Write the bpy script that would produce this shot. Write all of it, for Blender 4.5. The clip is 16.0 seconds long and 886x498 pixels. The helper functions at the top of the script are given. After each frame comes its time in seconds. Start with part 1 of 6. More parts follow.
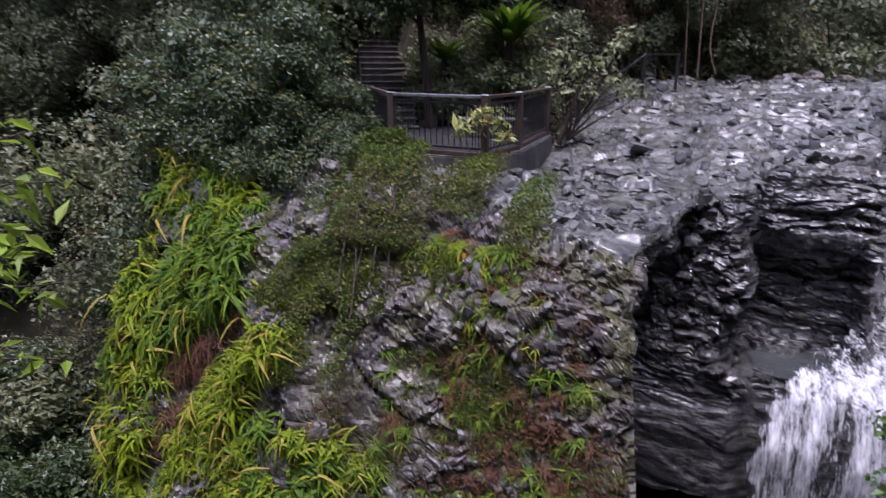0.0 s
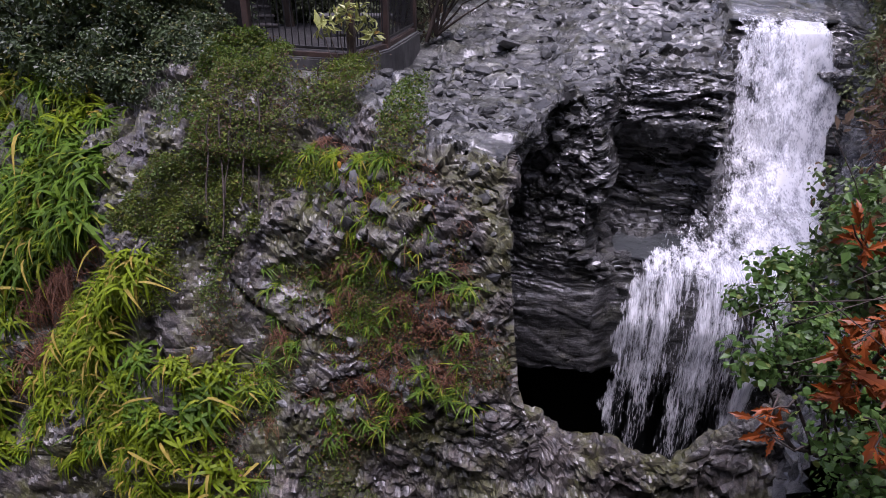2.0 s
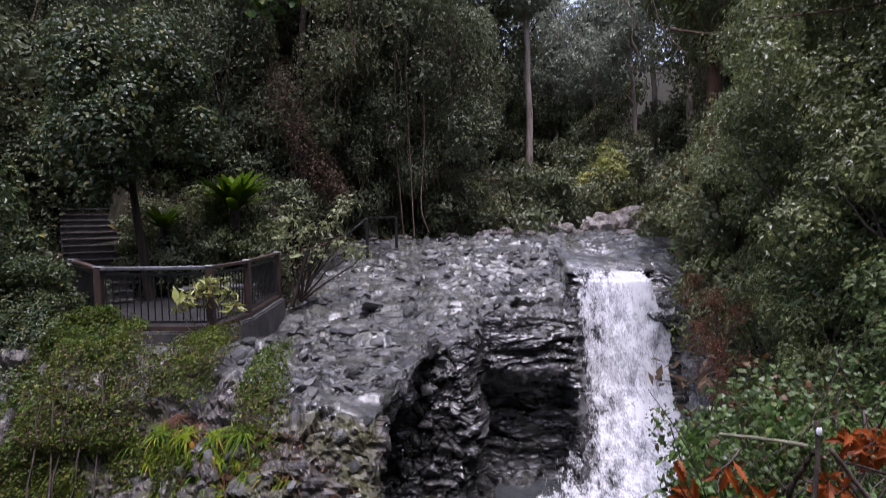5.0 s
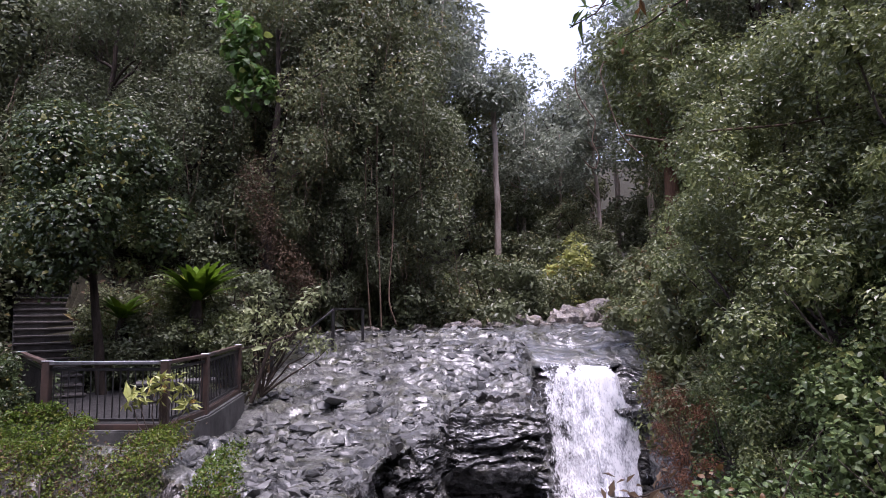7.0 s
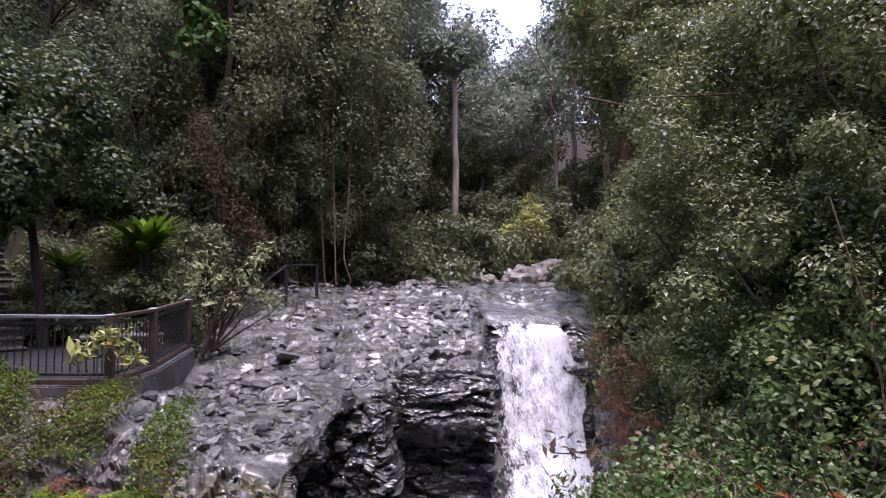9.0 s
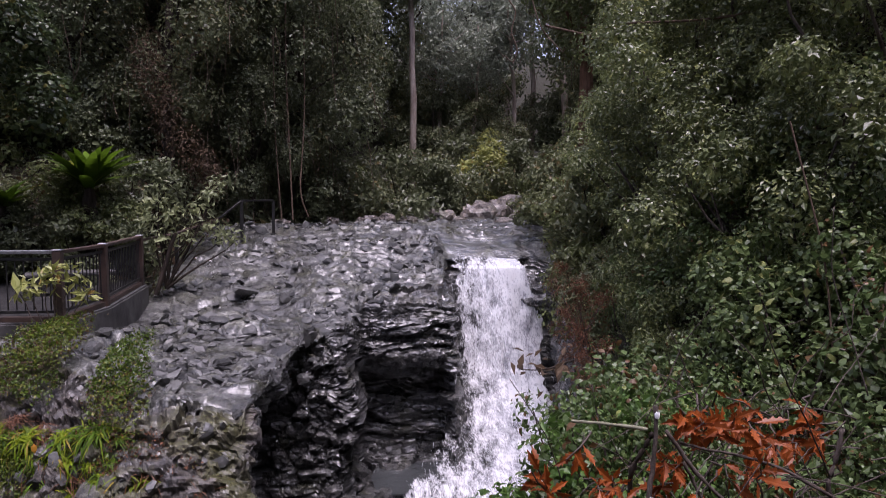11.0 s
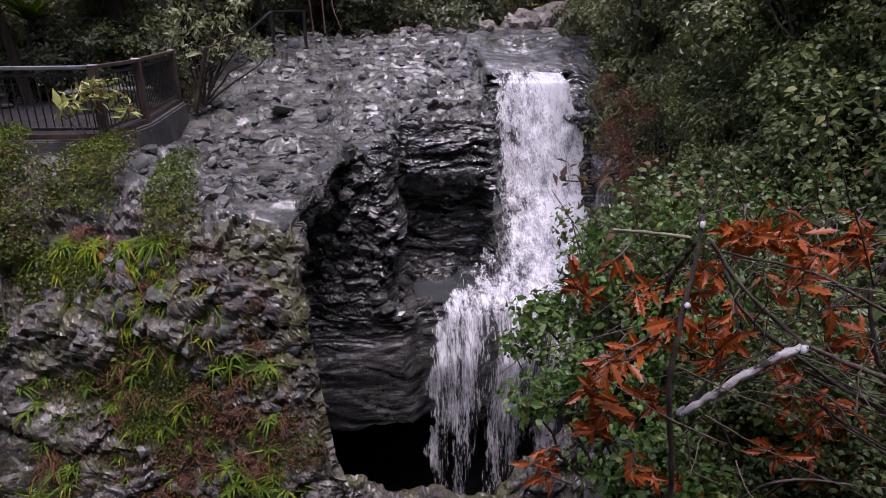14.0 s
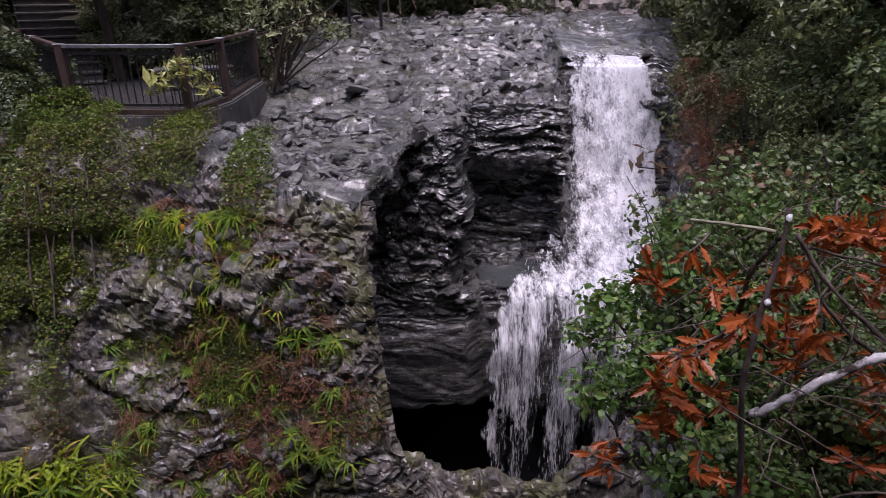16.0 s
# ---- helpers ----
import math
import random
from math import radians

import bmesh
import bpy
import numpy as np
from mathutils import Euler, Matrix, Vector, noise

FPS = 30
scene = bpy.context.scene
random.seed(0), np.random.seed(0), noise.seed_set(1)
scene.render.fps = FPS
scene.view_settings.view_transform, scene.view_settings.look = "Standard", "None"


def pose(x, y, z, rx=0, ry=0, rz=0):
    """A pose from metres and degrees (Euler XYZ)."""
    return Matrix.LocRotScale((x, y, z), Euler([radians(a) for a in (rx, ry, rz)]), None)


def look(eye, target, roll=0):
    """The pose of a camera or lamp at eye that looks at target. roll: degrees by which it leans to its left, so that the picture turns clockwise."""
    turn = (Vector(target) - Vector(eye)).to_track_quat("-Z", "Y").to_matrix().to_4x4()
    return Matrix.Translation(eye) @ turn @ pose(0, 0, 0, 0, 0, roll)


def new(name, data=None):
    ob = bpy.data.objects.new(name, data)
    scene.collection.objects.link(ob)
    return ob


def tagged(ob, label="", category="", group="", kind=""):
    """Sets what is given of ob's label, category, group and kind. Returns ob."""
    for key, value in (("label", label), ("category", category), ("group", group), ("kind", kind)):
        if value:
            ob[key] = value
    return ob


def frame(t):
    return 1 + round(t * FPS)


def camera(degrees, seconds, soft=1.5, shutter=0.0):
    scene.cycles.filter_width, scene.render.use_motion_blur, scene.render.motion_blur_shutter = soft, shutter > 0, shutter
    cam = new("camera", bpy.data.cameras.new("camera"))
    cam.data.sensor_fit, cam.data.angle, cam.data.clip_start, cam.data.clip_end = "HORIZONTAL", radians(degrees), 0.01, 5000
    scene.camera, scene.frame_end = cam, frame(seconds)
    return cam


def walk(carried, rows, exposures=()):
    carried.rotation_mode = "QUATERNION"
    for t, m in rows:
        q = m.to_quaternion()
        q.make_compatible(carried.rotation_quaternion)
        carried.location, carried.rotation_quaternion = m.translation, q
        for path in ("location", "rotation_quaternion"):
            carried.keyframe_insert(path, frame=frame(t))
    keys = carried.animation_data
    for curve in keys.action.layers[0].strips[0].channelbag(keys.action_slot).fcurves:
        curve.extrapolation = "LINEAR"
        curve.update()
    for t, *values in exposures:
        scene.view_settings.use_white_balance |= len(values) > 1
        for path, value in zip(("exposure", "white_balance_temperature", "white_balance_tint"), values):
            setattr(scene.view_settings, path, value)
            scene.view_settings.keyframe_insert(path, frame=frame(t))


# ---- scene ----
cam = camera(71.2, 16.0, 0.22, 0.4)
PATH = [
    (0, (-0.002, 0.886, 1.715), (-0.795, 2.629, 1.138), 0.2),
    (0.5, (0.0, 0.943, 1.716), (-0.623, 2.721, 1.046), 0.1),
    (1, (-0.021, 0.97, 1.721), (-0.464, 2.8, 1.047), -0.1),
    (1.5, (-0.055, 0.965, 1.728), (-0.455, 2.779, 0.986), 0.2),
    (2, (-0.074, 0.956, 1.739), (-0.454, 2.718, 0.873), 0.6),
    (2.5, (-0.062, 0.968, 1.753), (-0.38, 2.756, 0.915), -0.3),
    (3, (-0.029, 0.977, 1.769), (-0.239, 2.824, 1.031), -2.4),
    (3.5, (0.023, 0.981, 1.792), (-0.092, 2.883, 1.185), -2.5),
    (4, (0.061, 0.985, 1.834), (-0.017, 2.941, 1.423), -3.0),
    (4.5, (0.088, 0.99, 1.87), (0.035, 2.974, 1.62), -2.3),
    (5, (0.093, 0.987, 1.889), (0.074, 2.985, 1.791), -1.1),
    (5.2, (0.097, 0.987, 1.896), (0.083, 2.986, 1.87), -0.6),
    (7.3, (0.21, 0.935, 2.019), (0.293, 2.925, 2.205), -0.6),
    (7.5, (0.217, 0.934, 2.023), (0.3, 2.924, 2.204), -0.6),
    (8, (0.222, 0.938, 2.035), (0.311, 2.93, 2.199), -0.4),
    (8.5, (0.223, 0.942, 2.033), (0.361, 2.934, 2.151), 0.0),
    (9, (0.231, 0.95, 2.028), (0.449, 2.938, 2.077), 0.5),
    (9.2, (0.234, 0.955, 2.025), (0.486, 2.939, 2.053), 0.6),
    (11.3, (0.179, 1.046, 1.908), (0.533, 3.003, 1.694), 0.4),
    (11.5, (0.178, 1.052, 1.903), (0.501, 3.008, 1.637), 0.3),
    (12, (0.179, 1.067, 1.891), (0.458, 3.012, 1.517), 0.0),
    (12.5, (0.179, 1.078, 1.88), (0.436, 3.004, 1.407), -0.2),
    (13, (0.179, 1.084, 1.868), (0.411, 2.985, 1.291), -0.4),
    (13.5, (0.175, 1.088, 1.861), (0.399, 2.965, 1.207), -0.4),
    (14, (0.178, 1.092, 1.855), (0.393, 2.949, 1.144), -0.5),
    (14.5, (0.178, 1.095, 1.851), (0.39, 2.94, 1.106), -0.7),
    (15, (0.177, 1.097, 1.85), (0.372, 2.94, 1.099), -0.8),
    (15.5, (0.173, 1.101, 1.849), (0.272, 2.947, 1.087), -1.3),
    (16, (0.165, 1.101, 1.847), (0.169, 2.952, 1.088), -0.5),
]
EXPOSURES = [(0, 1.25, 5700, 32), (2, 1.1, 5800, 33), (3, 1.0, 5850, 30), (4, 0.76, 5900, 27), (5, 1.05, 5900, 27), (7.5, 1.54, 6000, 33), (9, 1.5, 6000, 34), (12, 0.82, 6100, 33), (16, 0.87, 6100, 34)]
walk(cam, [(t, look(eye, target, roll)) for t, eye, target, roll in PATH], EXPOSURES)

# ---- light ----
world = bpy.data.worlds.new("overcast_sky")
scene.world = world
world.use_nodes = True
wn, wl = world.node_tree.nodes, world.node_tree.links
sky = wn.new("ShaderNodeTexSky")
sky.sky_type, sky.sun_disc = "NISHITA", False
sky.sun_elevation, sky.sun_rotation = radians(80), radians(172)
sky.air_density, sky.dust_density, sky.ozone_density = 1.0, 3.0, 1.0
soften = wn.new("ShaderNodeHueSaturation")
soften.inputs["Saturation"].default_value = 0.6
wl.new(sky.outputs["Color"], soften.inputs["Color"])
wl.new(soften.outputs["Color"], wn["Background"].inputs["Color"])
wn["Background"].inputs["Strength"].default_value = 0.15

sun_data = bpy.data.lights.new("sun", "SUN")
sun_data.energy, sun_data.angle, sun_data.color = 1.7, radians(35), (1.0, 0.97, 0.95)
sun = new("sun", sun_data)
sun.matrix_world = look((1, -5, 40), (0, 2, 0))

rng = np.random.default_rng(7)


# ---- numeric noise ----
def hashed(i, j, k, s=0):
    """A repeatable number from 0 to 1 for each lattice cell."""
    h = (i.astype(np.int64) * 73856093) ^ (j.astype(np.int64) * 19349663) ^ (k.astype(np.int64) * 83492791) ^ (s * 2654435761)
    h = (h ^ (h >> 13)) * 1274126177 & 0xFFFFFFFF
    h = (h ^ (h >> 16)) * 2246822519 & 0xFFFFFFFF
    return ((h ^ (h >> 15)) & 0xFFFFFF) / float(0x1000000)


def vnoise(p, s=0):
    c = np.floor(p)
    f = p - c
    f = f * f * (3 - 2 * f)
    i, j, k = c.T
    out = 0
    for a in (0, 1):
        for b in (0, 1):
            for d in (0, 1):
                w = (f[:, 0] if a else 1 - f[:, 0]) * (f[:, 1] if b else 1 - f[:, 1]) * (f[:, 2] if d else 1 - f[:, 2])
                out = out + w * hashed(i + a, j + b, k + d, s)
    return out * 2 - 1


def fbm(p, octaves=4, s=0):
    out, amp = 0, 1.0
    for n in range(octaves):
        out = out + amp * vnoise(p * 2 ** n + 17.3 * n, s + n)
        amp *= 0.5
    return out


def blocks(p, s=0, at=None):
    """Broken rock: each cell is a tilted flat facet. Returns the facet's height, about -1 to 1, and the nearness of a crack, 0 to 1; only where at is set."""
    if at is not None:
        out, crack = np.zeros(len(p)), np.zeros(len(p))
        if at.any():
            out[at], crack[at] = blocks(p[at], s)
        return out, crack
    c = np.floor(p)
    best, second = np.full(len(p), 9.0), np.full(len(p), 9.0)
    height = np.zeros(len(p))
    for a in (-1, 0, 1):
        for b in (-1, 0, 1):
            for d in (-1, 0, 1):
                i, j, k = (c + (a, b, d)).T
                q = np.stack([i + hashed(i, j, k, s), j + hashed(i, j, k, s + 1), k + hashed(i, j, k, s + 2)], 1)
                v = p - q
                r = np.sqrt((v * v).sum(1))
                h = (hashed(i, j, k, s + 3) * 2 - 1) * 0.75
                tilt = np.stack([hashed(i, j, k, s + 4), hashed(i, j, k, s + 5), hashed(i, j, k, s + 6)], 1) * 2 - 1
                h = h + (v * tilt).sum(1) * 0.9
                near = r < best
                second = np.where(near, best, np.minimum(second, r))
                best = np.where(near, r, best)
                height = np.where(near, h, height)
    return height, np.clip(1 - (second - best) / 0.16, 0, 1)


def smooth(a, b, x):
    t = np.clip((x - a) / (b - a), 0, 1)
    return t * t * (3 - 2 * t)


# ---- mesh helpers ----
def raw_mesh(name, verts, faces, mats, shade=False, slots=None):
    """A mesh from arrays; faces all have the same number of corners."""
    verts, faces = np.asarray(verts, np.float32), np.asarray(faces, np.int32)
    me = bpy.data.meshes.new(name)
    me.vertices.add(len(verts))
    me.vertices.foreach_set("co", verts.ravel())
    k = faces.shape[1]
    me.loops.add(faces.size)
    me.loops.foreach_set("vertex_index", faces.ravel())
    me.polygons.add(len(faces))
    me.polygons.foreach_set("loop_start", np.arange(0, faces.size, k, dtype=np.int32))
    me.polygons.foreach_set("use_smooth", np.full(len(faces), shade))
    for m in mats if isinstance(mats, (list, tuple)) else [mats]:
        me.materials.append(m)
    if slots is not None:
        me.polygons.foreach_set("material_index", np.asarray(slots, np.int32))
    me.update(calc_edges=True)
    return me


def part(name, me, parent, label="", at=None):
    ob = new(name, me)
    ob.parent = parent
    if at is not None:
        ob.matrix_basis = at
    return tagged(ob, label)


def thing(name, label, category, at=None, group="", kind=""):
    ob = new(name)
    ob.empty_display_size = 0.2
    if at is not None:
        ob.matrix_basis = at
    return tagged(ob, label, category, group, kind)


def unit(v):
    return v / np.maximum(np.linalg.norm(v, axis=-1, keepdims=True), 1e-9)


def box_mesh(name, x0, y0, z0, x1, y1, z1, mat, bevel=0.01):
    bm = bmesh.new()
    bmesh.ops.create_cube(bm, size=1)
    for v in bm.verts:
        v.co = Vector(((x0, x1)[v.co.x > 0], (y0, y1)[v.co.y > 0], (z0, z1)[v.co.z > 0]))
    if bevel:
        bmesh.ops.bevel(bm, geom=bm.edges[:], offset=bevel, segments=1, affect="EDGES")
    me = bpy.data.meshes.new(name)
    bm.to_mesh(me)
    bm.free()
    me.materials.append(mat)
    return me


def beam_mesh(name, a, b, w, h, mat, bevel=0.006):
    """A squared bar from a to b, w wide and h high."""
    a, b = Vector(a), Vector(b)
    me = box_mesh(name, -w / 2, 0, -h / 2, w / 2, (b - a).length, h / 2, mat, bevel)
    d = (b - a).normalized()
    side = d.cross(Vector((0, 0, 1)))
    side = side.normalized() if side.length > 1e-3 else Vector((1, 0, 0))
    up = side.cross(d)
    me.transform(Matrix.Translation(a) @ Matrix((side, d, up)).transposed().to_4x4())
    return me


def tube(points, radii, sides=7, wobble=0.0):
    """Vertices and faces of a tapered round limb along points."""
    p = np.asarray(points, float)
    r = np.broadcast_to(np.asarray(radii, float), (len(p),))
    d = unit(np.gradient(p, axis=0))
    ref = np.where(np.abs(d[:, 2:3]) > 0.9, [[1.0, 0, 0]], [[0, 0, 1.0]])
    s = unit(np.cross(d, ref))
    u = np.cross(s, d)
    ang = np.linspace(0, 2 * np.pi, sides, endpoint=False)
    ring = p[:, None] + r[:, None, None] * (s[:, None] * np.cos(ang)[None, :, None] + u[:, None] * np.sin(ang)[None, :, None])
    if wobble:
        ring = ring + wobble * r[:, None, None] * rng.normal(size=ring.shape)
    v = ring.reshape(-1, 3)
    a = (np.arange(len(p) - 1)[:, None] * sides + np.arange(sides)[None]).ravel()
    b = (np.arange(len(p) - 1)[:, None] * sides + (np.arange(sides)[None] + 1) % sides).ravel()
    return v, np.stack([a, b, b + sides, a + sides], 1)


def joined(pieces):
    vs, fs, n = [], [], 0
    for v, f in pieces:
        vs.append(v)
        fs.append(f + n)
        n += len(v)
    return np.concatenate(vs), np.concatenate(fs)


def bent(a, b, n=6, sway=0.1, sag=0.0):
    """A wandering line from a to b."""
    a, b = np.asarray(a, float), np.asarray(b, float)
    t = np.linspace(0, 1, n)[:, None]
    p = a + (b - a) * t
    off = np.cumsum(rng.normal(size=(n, 3)), 0) * sway / n ** 0.5
    off = off - off[-1] * t - off[0] * (1 - t)
    p = p + off
    p[:, 2] -= sag * 4 * (t * (1 - t))[:, 0]
    return p


def leaf_arrays(at, axis, face, length, width, fold=0.14, droop=0.15, oval=False):
    """One leaf at each place: a pointed or oval blade along axis, its upper side towards face."""
    n = len(at)
    axis = unit(axis)
    side = unit(np.cross(axis, face))
    up = np.cross(side, axis)
    L = np.broadcast_to(length, (n,))[:, None]
    W = np.broadcast_to(width, (n,))[:, None]
    tip = at + axis * L - up * L * droop
    if oval:
        a = at + axis * L * 0.26 + up * W * fold
        b = at + axis * L * 0.66 + up * (W * fold - L * droop * 0.35)
        v = np.stack([at, a + side * W * 0.46, b + side * W * 0.4, tip, b - side * W * 0.4, a - side * W * 0.46], 1)
        k, tri = 6, [[0, 1, 5], [1, 2, 5], [2, 4, 5], [2, 3, 4]]
    else:
        m = at + axis * L * 0.42 + up * W * fold
        v = np.stack([at, m + side * W / 2, tip, m - side * W / 2], 1)
        k, tri = 4, [[0, 1, 2], [0, 2, 3]]
    f = np.arange(n)[:, None, None] * k + np.array(tri)[None]
    return v.reshape(-1, 3), f.reshape(-1, 3)


def blob_leaves(centres, radii, n, length, aspect=0.5, up=0.6, down=0.3, shell=0.45, oval=False):
    """Leaves on the outer part of many round clumps: they lie roughly flat to the light, tips hanging."""
    centres = np.asarray(centres, float)
    radii = np.broadcast_to(np.asarray(radii, float), (len(centres), 3))
    wgt = (radii.prod(1)) ** (2 / 3)
    pick = rng.choice(len(centres), n, p=wgt / wgt.sum())
    d = unit(rng.normal(size=(n, 3)))
    d[:, 2] = np.where(rng.random(n) < 0.35, np.abs(d[:, 2]), d[:, 2])
    r = (1 - shell * rng.random(n) ** 1.6)[:, None]
    at = centres[pick] + d * r * radii[pick]
    face = unit(d * 1.0 + [0, 0, up] + rng.normal(size=(n, 3)) * 0.3)
    axis = rng.normal(size=(n, 3)) * 0.8 - [0, 0, down]
    axis = axis - face * ((axis * face).sum(1) - 0.25)[:, None]
    L = length * np.exp(rng.normal(size=n) * 0.25)
    return leaf_arrays(at, axis, face, L, L * aspect, oval=oval)


def inner_leaves(centres, sizes, each, length):
    """The dark heart of each clump: broad overlapping leaves well inside the outer ones."""
    n = len(centres) * each
    pick = np.repeat(np.arange(len(centres)), each)
    d = unit(rng.normal(size=(n, 3)))
    r = np.asarray(sizes)[pick][:, None]
    at = np.asarray(centres)[pick] + d * r * rng.uniform(0.45, 0.72, (n, 1))
    L = length * rng.uniform(0.7, 1.3, n)
    return leaf_arrays(at, rng.normal(size=(n, 3)), d + [0, 0, 0.2], L, L * 0.7, 0.1, 0.2)


def clump_centres(radii, n, fill=0.5):
    """Places for clumps inside an egg of these radii, most of them near its skin."""
    d = unit(rng.normal(size=(n, 3)))
    r = (1 - fill * rng.random(n) ** 2)[:, None]
    return d * r * np.asarray(radii)


# ---- materials ----
def nodes_of(name):
    m = bpy.data.materials.new(name)
    m.use_nodes = True
    return m, m.node_tree.nodes, m.node_tree.links, m.node_tree.nodes["Principled BSDF"]


def ramp(nodes, links, value, stops):
    n = nodes.new("ShaderNodeValToRGB")
    e = n.color_ramp.elements
    while len(e) < len(stops):
        e.new(0.5)
    for el, (pos, col) in zip(e, stops):
        el.position = pos
        el.color = (*col, 1) if len(col) == 3 else col
    links.new(value, n.inputs[0])
    return n.outputs["Color"]


def tex(nodes, links, kind, scale, detail=4.0, rough=0.6, stretch=None, coords="Object"):
    c = nodes.new("ShaderNodeTexCoord").outputs[coords]
    if stretch:
        mp = nodes.new("ShaderNodeMapping")
        mp.inputs["Scale"].default_value = stretch
        links.new(c, mp.inputs["Vector"])
        c = mp.outputs["Vector"]
    n = nodes.new("ShaderNodeTex" + kind)
    links.new(c, n.inputs["Vector"])
    n.inputs["Scale"].default_value = scale
    if kind == "Noise":
        n.inputs["Detail"].default_value, n.inputs["Roughness"].default_value = detail, rough
    return n


def mix(nodes, links, fac, a, b, how="MIX"):
    n = nodes.new("ShaderNodeMix")
    n.data_type, n.blend_type = "RGBA", how
    for key, val in ((0, fac), (6, a), (7, b)):
        if hasattr(val, "links"):
            links.new(val, n.inputs[key])
        elif key:
            n.inputs[key].default_value = (*val, 1)
        else:
            n.inputs[key].default_value = val
    return n.outputs[2]


def bump(nodes, links, height, bsdf, strength, dist):
    b = nodes.new("ShaderNodeBump")
    b.inputs["Strength"].default_value, b.inputs["Distance"].default_value = strength, dist
    links.new(height, b.inputs["Height"])
    links.new(b.outputs[0], bsdf.inputs["Normal"])


def gray(v, t=(1, 1, 1)):
    return (v * t[0], v * t[1], v * t[2])


def rock_material(name, dark, light, lichen, moss, wet, beds=(1, 1, 1)):
    """Weathered rock: mottled bedded stone, pale lichen, moss on what faces up, a wet film in patches."""
    m, n, l, b = nodes_of(name)
    big = tex(n, l, "Noise", 0.55, 5)
    mid = tex(n, l, "Noise", 2.6, 7, 0.68, beds)
    fine = tex(n, l, "Noise", 24, 5, 0.7)
    base = ramp(n, l, mid.outputs[0], [(0.3, dark), (0.5, tuple(0.55 * p + 0.45 * q for p, q in zip(dark, light))), (0.7, light)])
    cell = tex(n, l, "Voronoi", 4.2, stretch=beds)
    warp = n.new("ShaderNodeMixRGB")
    warp.inputs[0].default_value = 0.2
    l.new(cell.inputs["Vector"].links[0].from_socket, warp.inputs[1])
    l.new(mid.outputs[1], warp.inputs[2])
    l.new(warp.outputs[0], cell.inputs["Vector"])
    sepc = n.new("ShaderNodeSeparateColor")
    l.new(cell.outputs["Color"], sepc.inputs[0])
    tint = ramp(n, l, sepc.outputs[0], [(0.0, (0.5, 0.5, 0.52)), (0.5, (0.9, 0.89, 0.9)), (0.85, (1.2, 1.18, 1.15)), (1.0, (1.4, 1.36, 1.28))])
    base = mix(n, l, 0.55, base, tint, "MULTIPLY")
    own = n.new("ShaderNodeAttribute")
    own.attribute_name = "tone"
    half = n.new("ShaderNodeMath")
    half.operation = "MULTIPLY_ADD"
    l.new(own.outputs["Fac"], half.inputs[0])
    half.inputs[1].default_value, half.inputs[2].default_value = 0.4, 0.5
    base = mix(n, l, 1.0, base, ramp(n, l, half.outputs[0], [(0.1, gray(0.45)), (0.5, gray(1.0)), (0.78, gray(1.6)), (0.95, gray(2.1))]), "MULTIPLY")
    veins = tex(n, l, "Noise", 7.0, 8, 0.75, beds)
    vein = ramp(n, l, veins.outputs[0], [(0.4, (0.3, 0.29, 0.28)), (0.47, (1, 1, 1)), (0.56, (1.1, 1.1, 1.1)), (0.63, (1.5, 1.48, 1.42))])
    base = mix(n, l, 0.75, base, vein, "MULTIPLY")
    speck = ramp(n, l, fine.outputs[0], [(0.35, (0.55, 0.55, 0.57)), (0.65, (1.35, 1.35, 1.32))])
    base = mix(n, l, 0.8, base, speck, "MULTIPLY")
    pits = tex(n, l, "Noise", 13, 8, 0.85)
    pit = ramp(n, l, pits.outputs[0], [(0.42, (0.25, 0.24, 0.23)), (0.5, (0.95, 0.95, 0.95)), (0.58, (1.8, 1.78, 1.7))])
    base = mix(n, l, 0.7, base, pit, "MULTIPLY")
    lich = tex(n, l, "Noise", 7.5, 9, 0.82)
    patch = ramp(n, l, lich.outputs[0], [(0.51, (0, 0, 0)), (0.58, (1, 1, 1))])
    spread = ramp(n, l, big.outputs[0], [(0.38, (0, 0, 0)), (0.6, (1, 1, 1))])
    lm = mix(n, l, 1.0, patch, spread, "MULTIPLY")
    lm2 = mix(n, l, 1.0, lm, (lichen, lichen, lichen), "MULTIPLY")
    base = mix(n, l, lm2, base, (0.33, 0.325, 0.28))
    geo = n.new("ShaderNodeNewGeometry")
    sep = n.new("ShaderNodeSeparateXYZ")
    l.new(geo.outputs["Normal"], sep.inputs[0])
    upm = ramp(n, l, sep.outputs["Z"], [(0.0, (0.5, 0.5, 0.5)), (0.6, (1, 1, 1))])
    mossn = tex(n, l, "Noise", 1.3, 7, 0.7)
    mm = ramp(n, l, mossn.outputs[0], [(0.56 - 0.1 * moss, (0, 0, 0)), (0.68 - 0.1 * moss, (moss, moss, moss))])
    mm = mix(n, l, 1.0, mm, upm, "MULTIPLY")
    green = ramp(n, l, fine.outputs[0], [(0.3, (0.02, 0.024, 0.005)), (0.7, (0.09, 0.088, 0.02))])
    base = mix(n, l, mm, base, green)
    l.new(base, b.inputs["Base Color"])
    wetn = tex(n, l, "Noise", 1.7, 6, 0.7)
    ro = ramp(n, l, wetn.outputs[0], [(0.36, gray(0.55 - 0.36 * wet)), (0.66, gray(0.85 - 0.36 * wet))])
    l.new(ro, b.inputs["Roughness"])
    b.inputs["Specular IOR Level"].default_value = 0.5
    film = ramp(n, l, wetn.outputs[0], [(0.42, gray(0.9 * wet)), (0.64, gray(0.15 * wet))])
    l.new(film, b.inputs["Coat Weight"])
    b.inputs["Coat Roughness"].default_value = 0.16
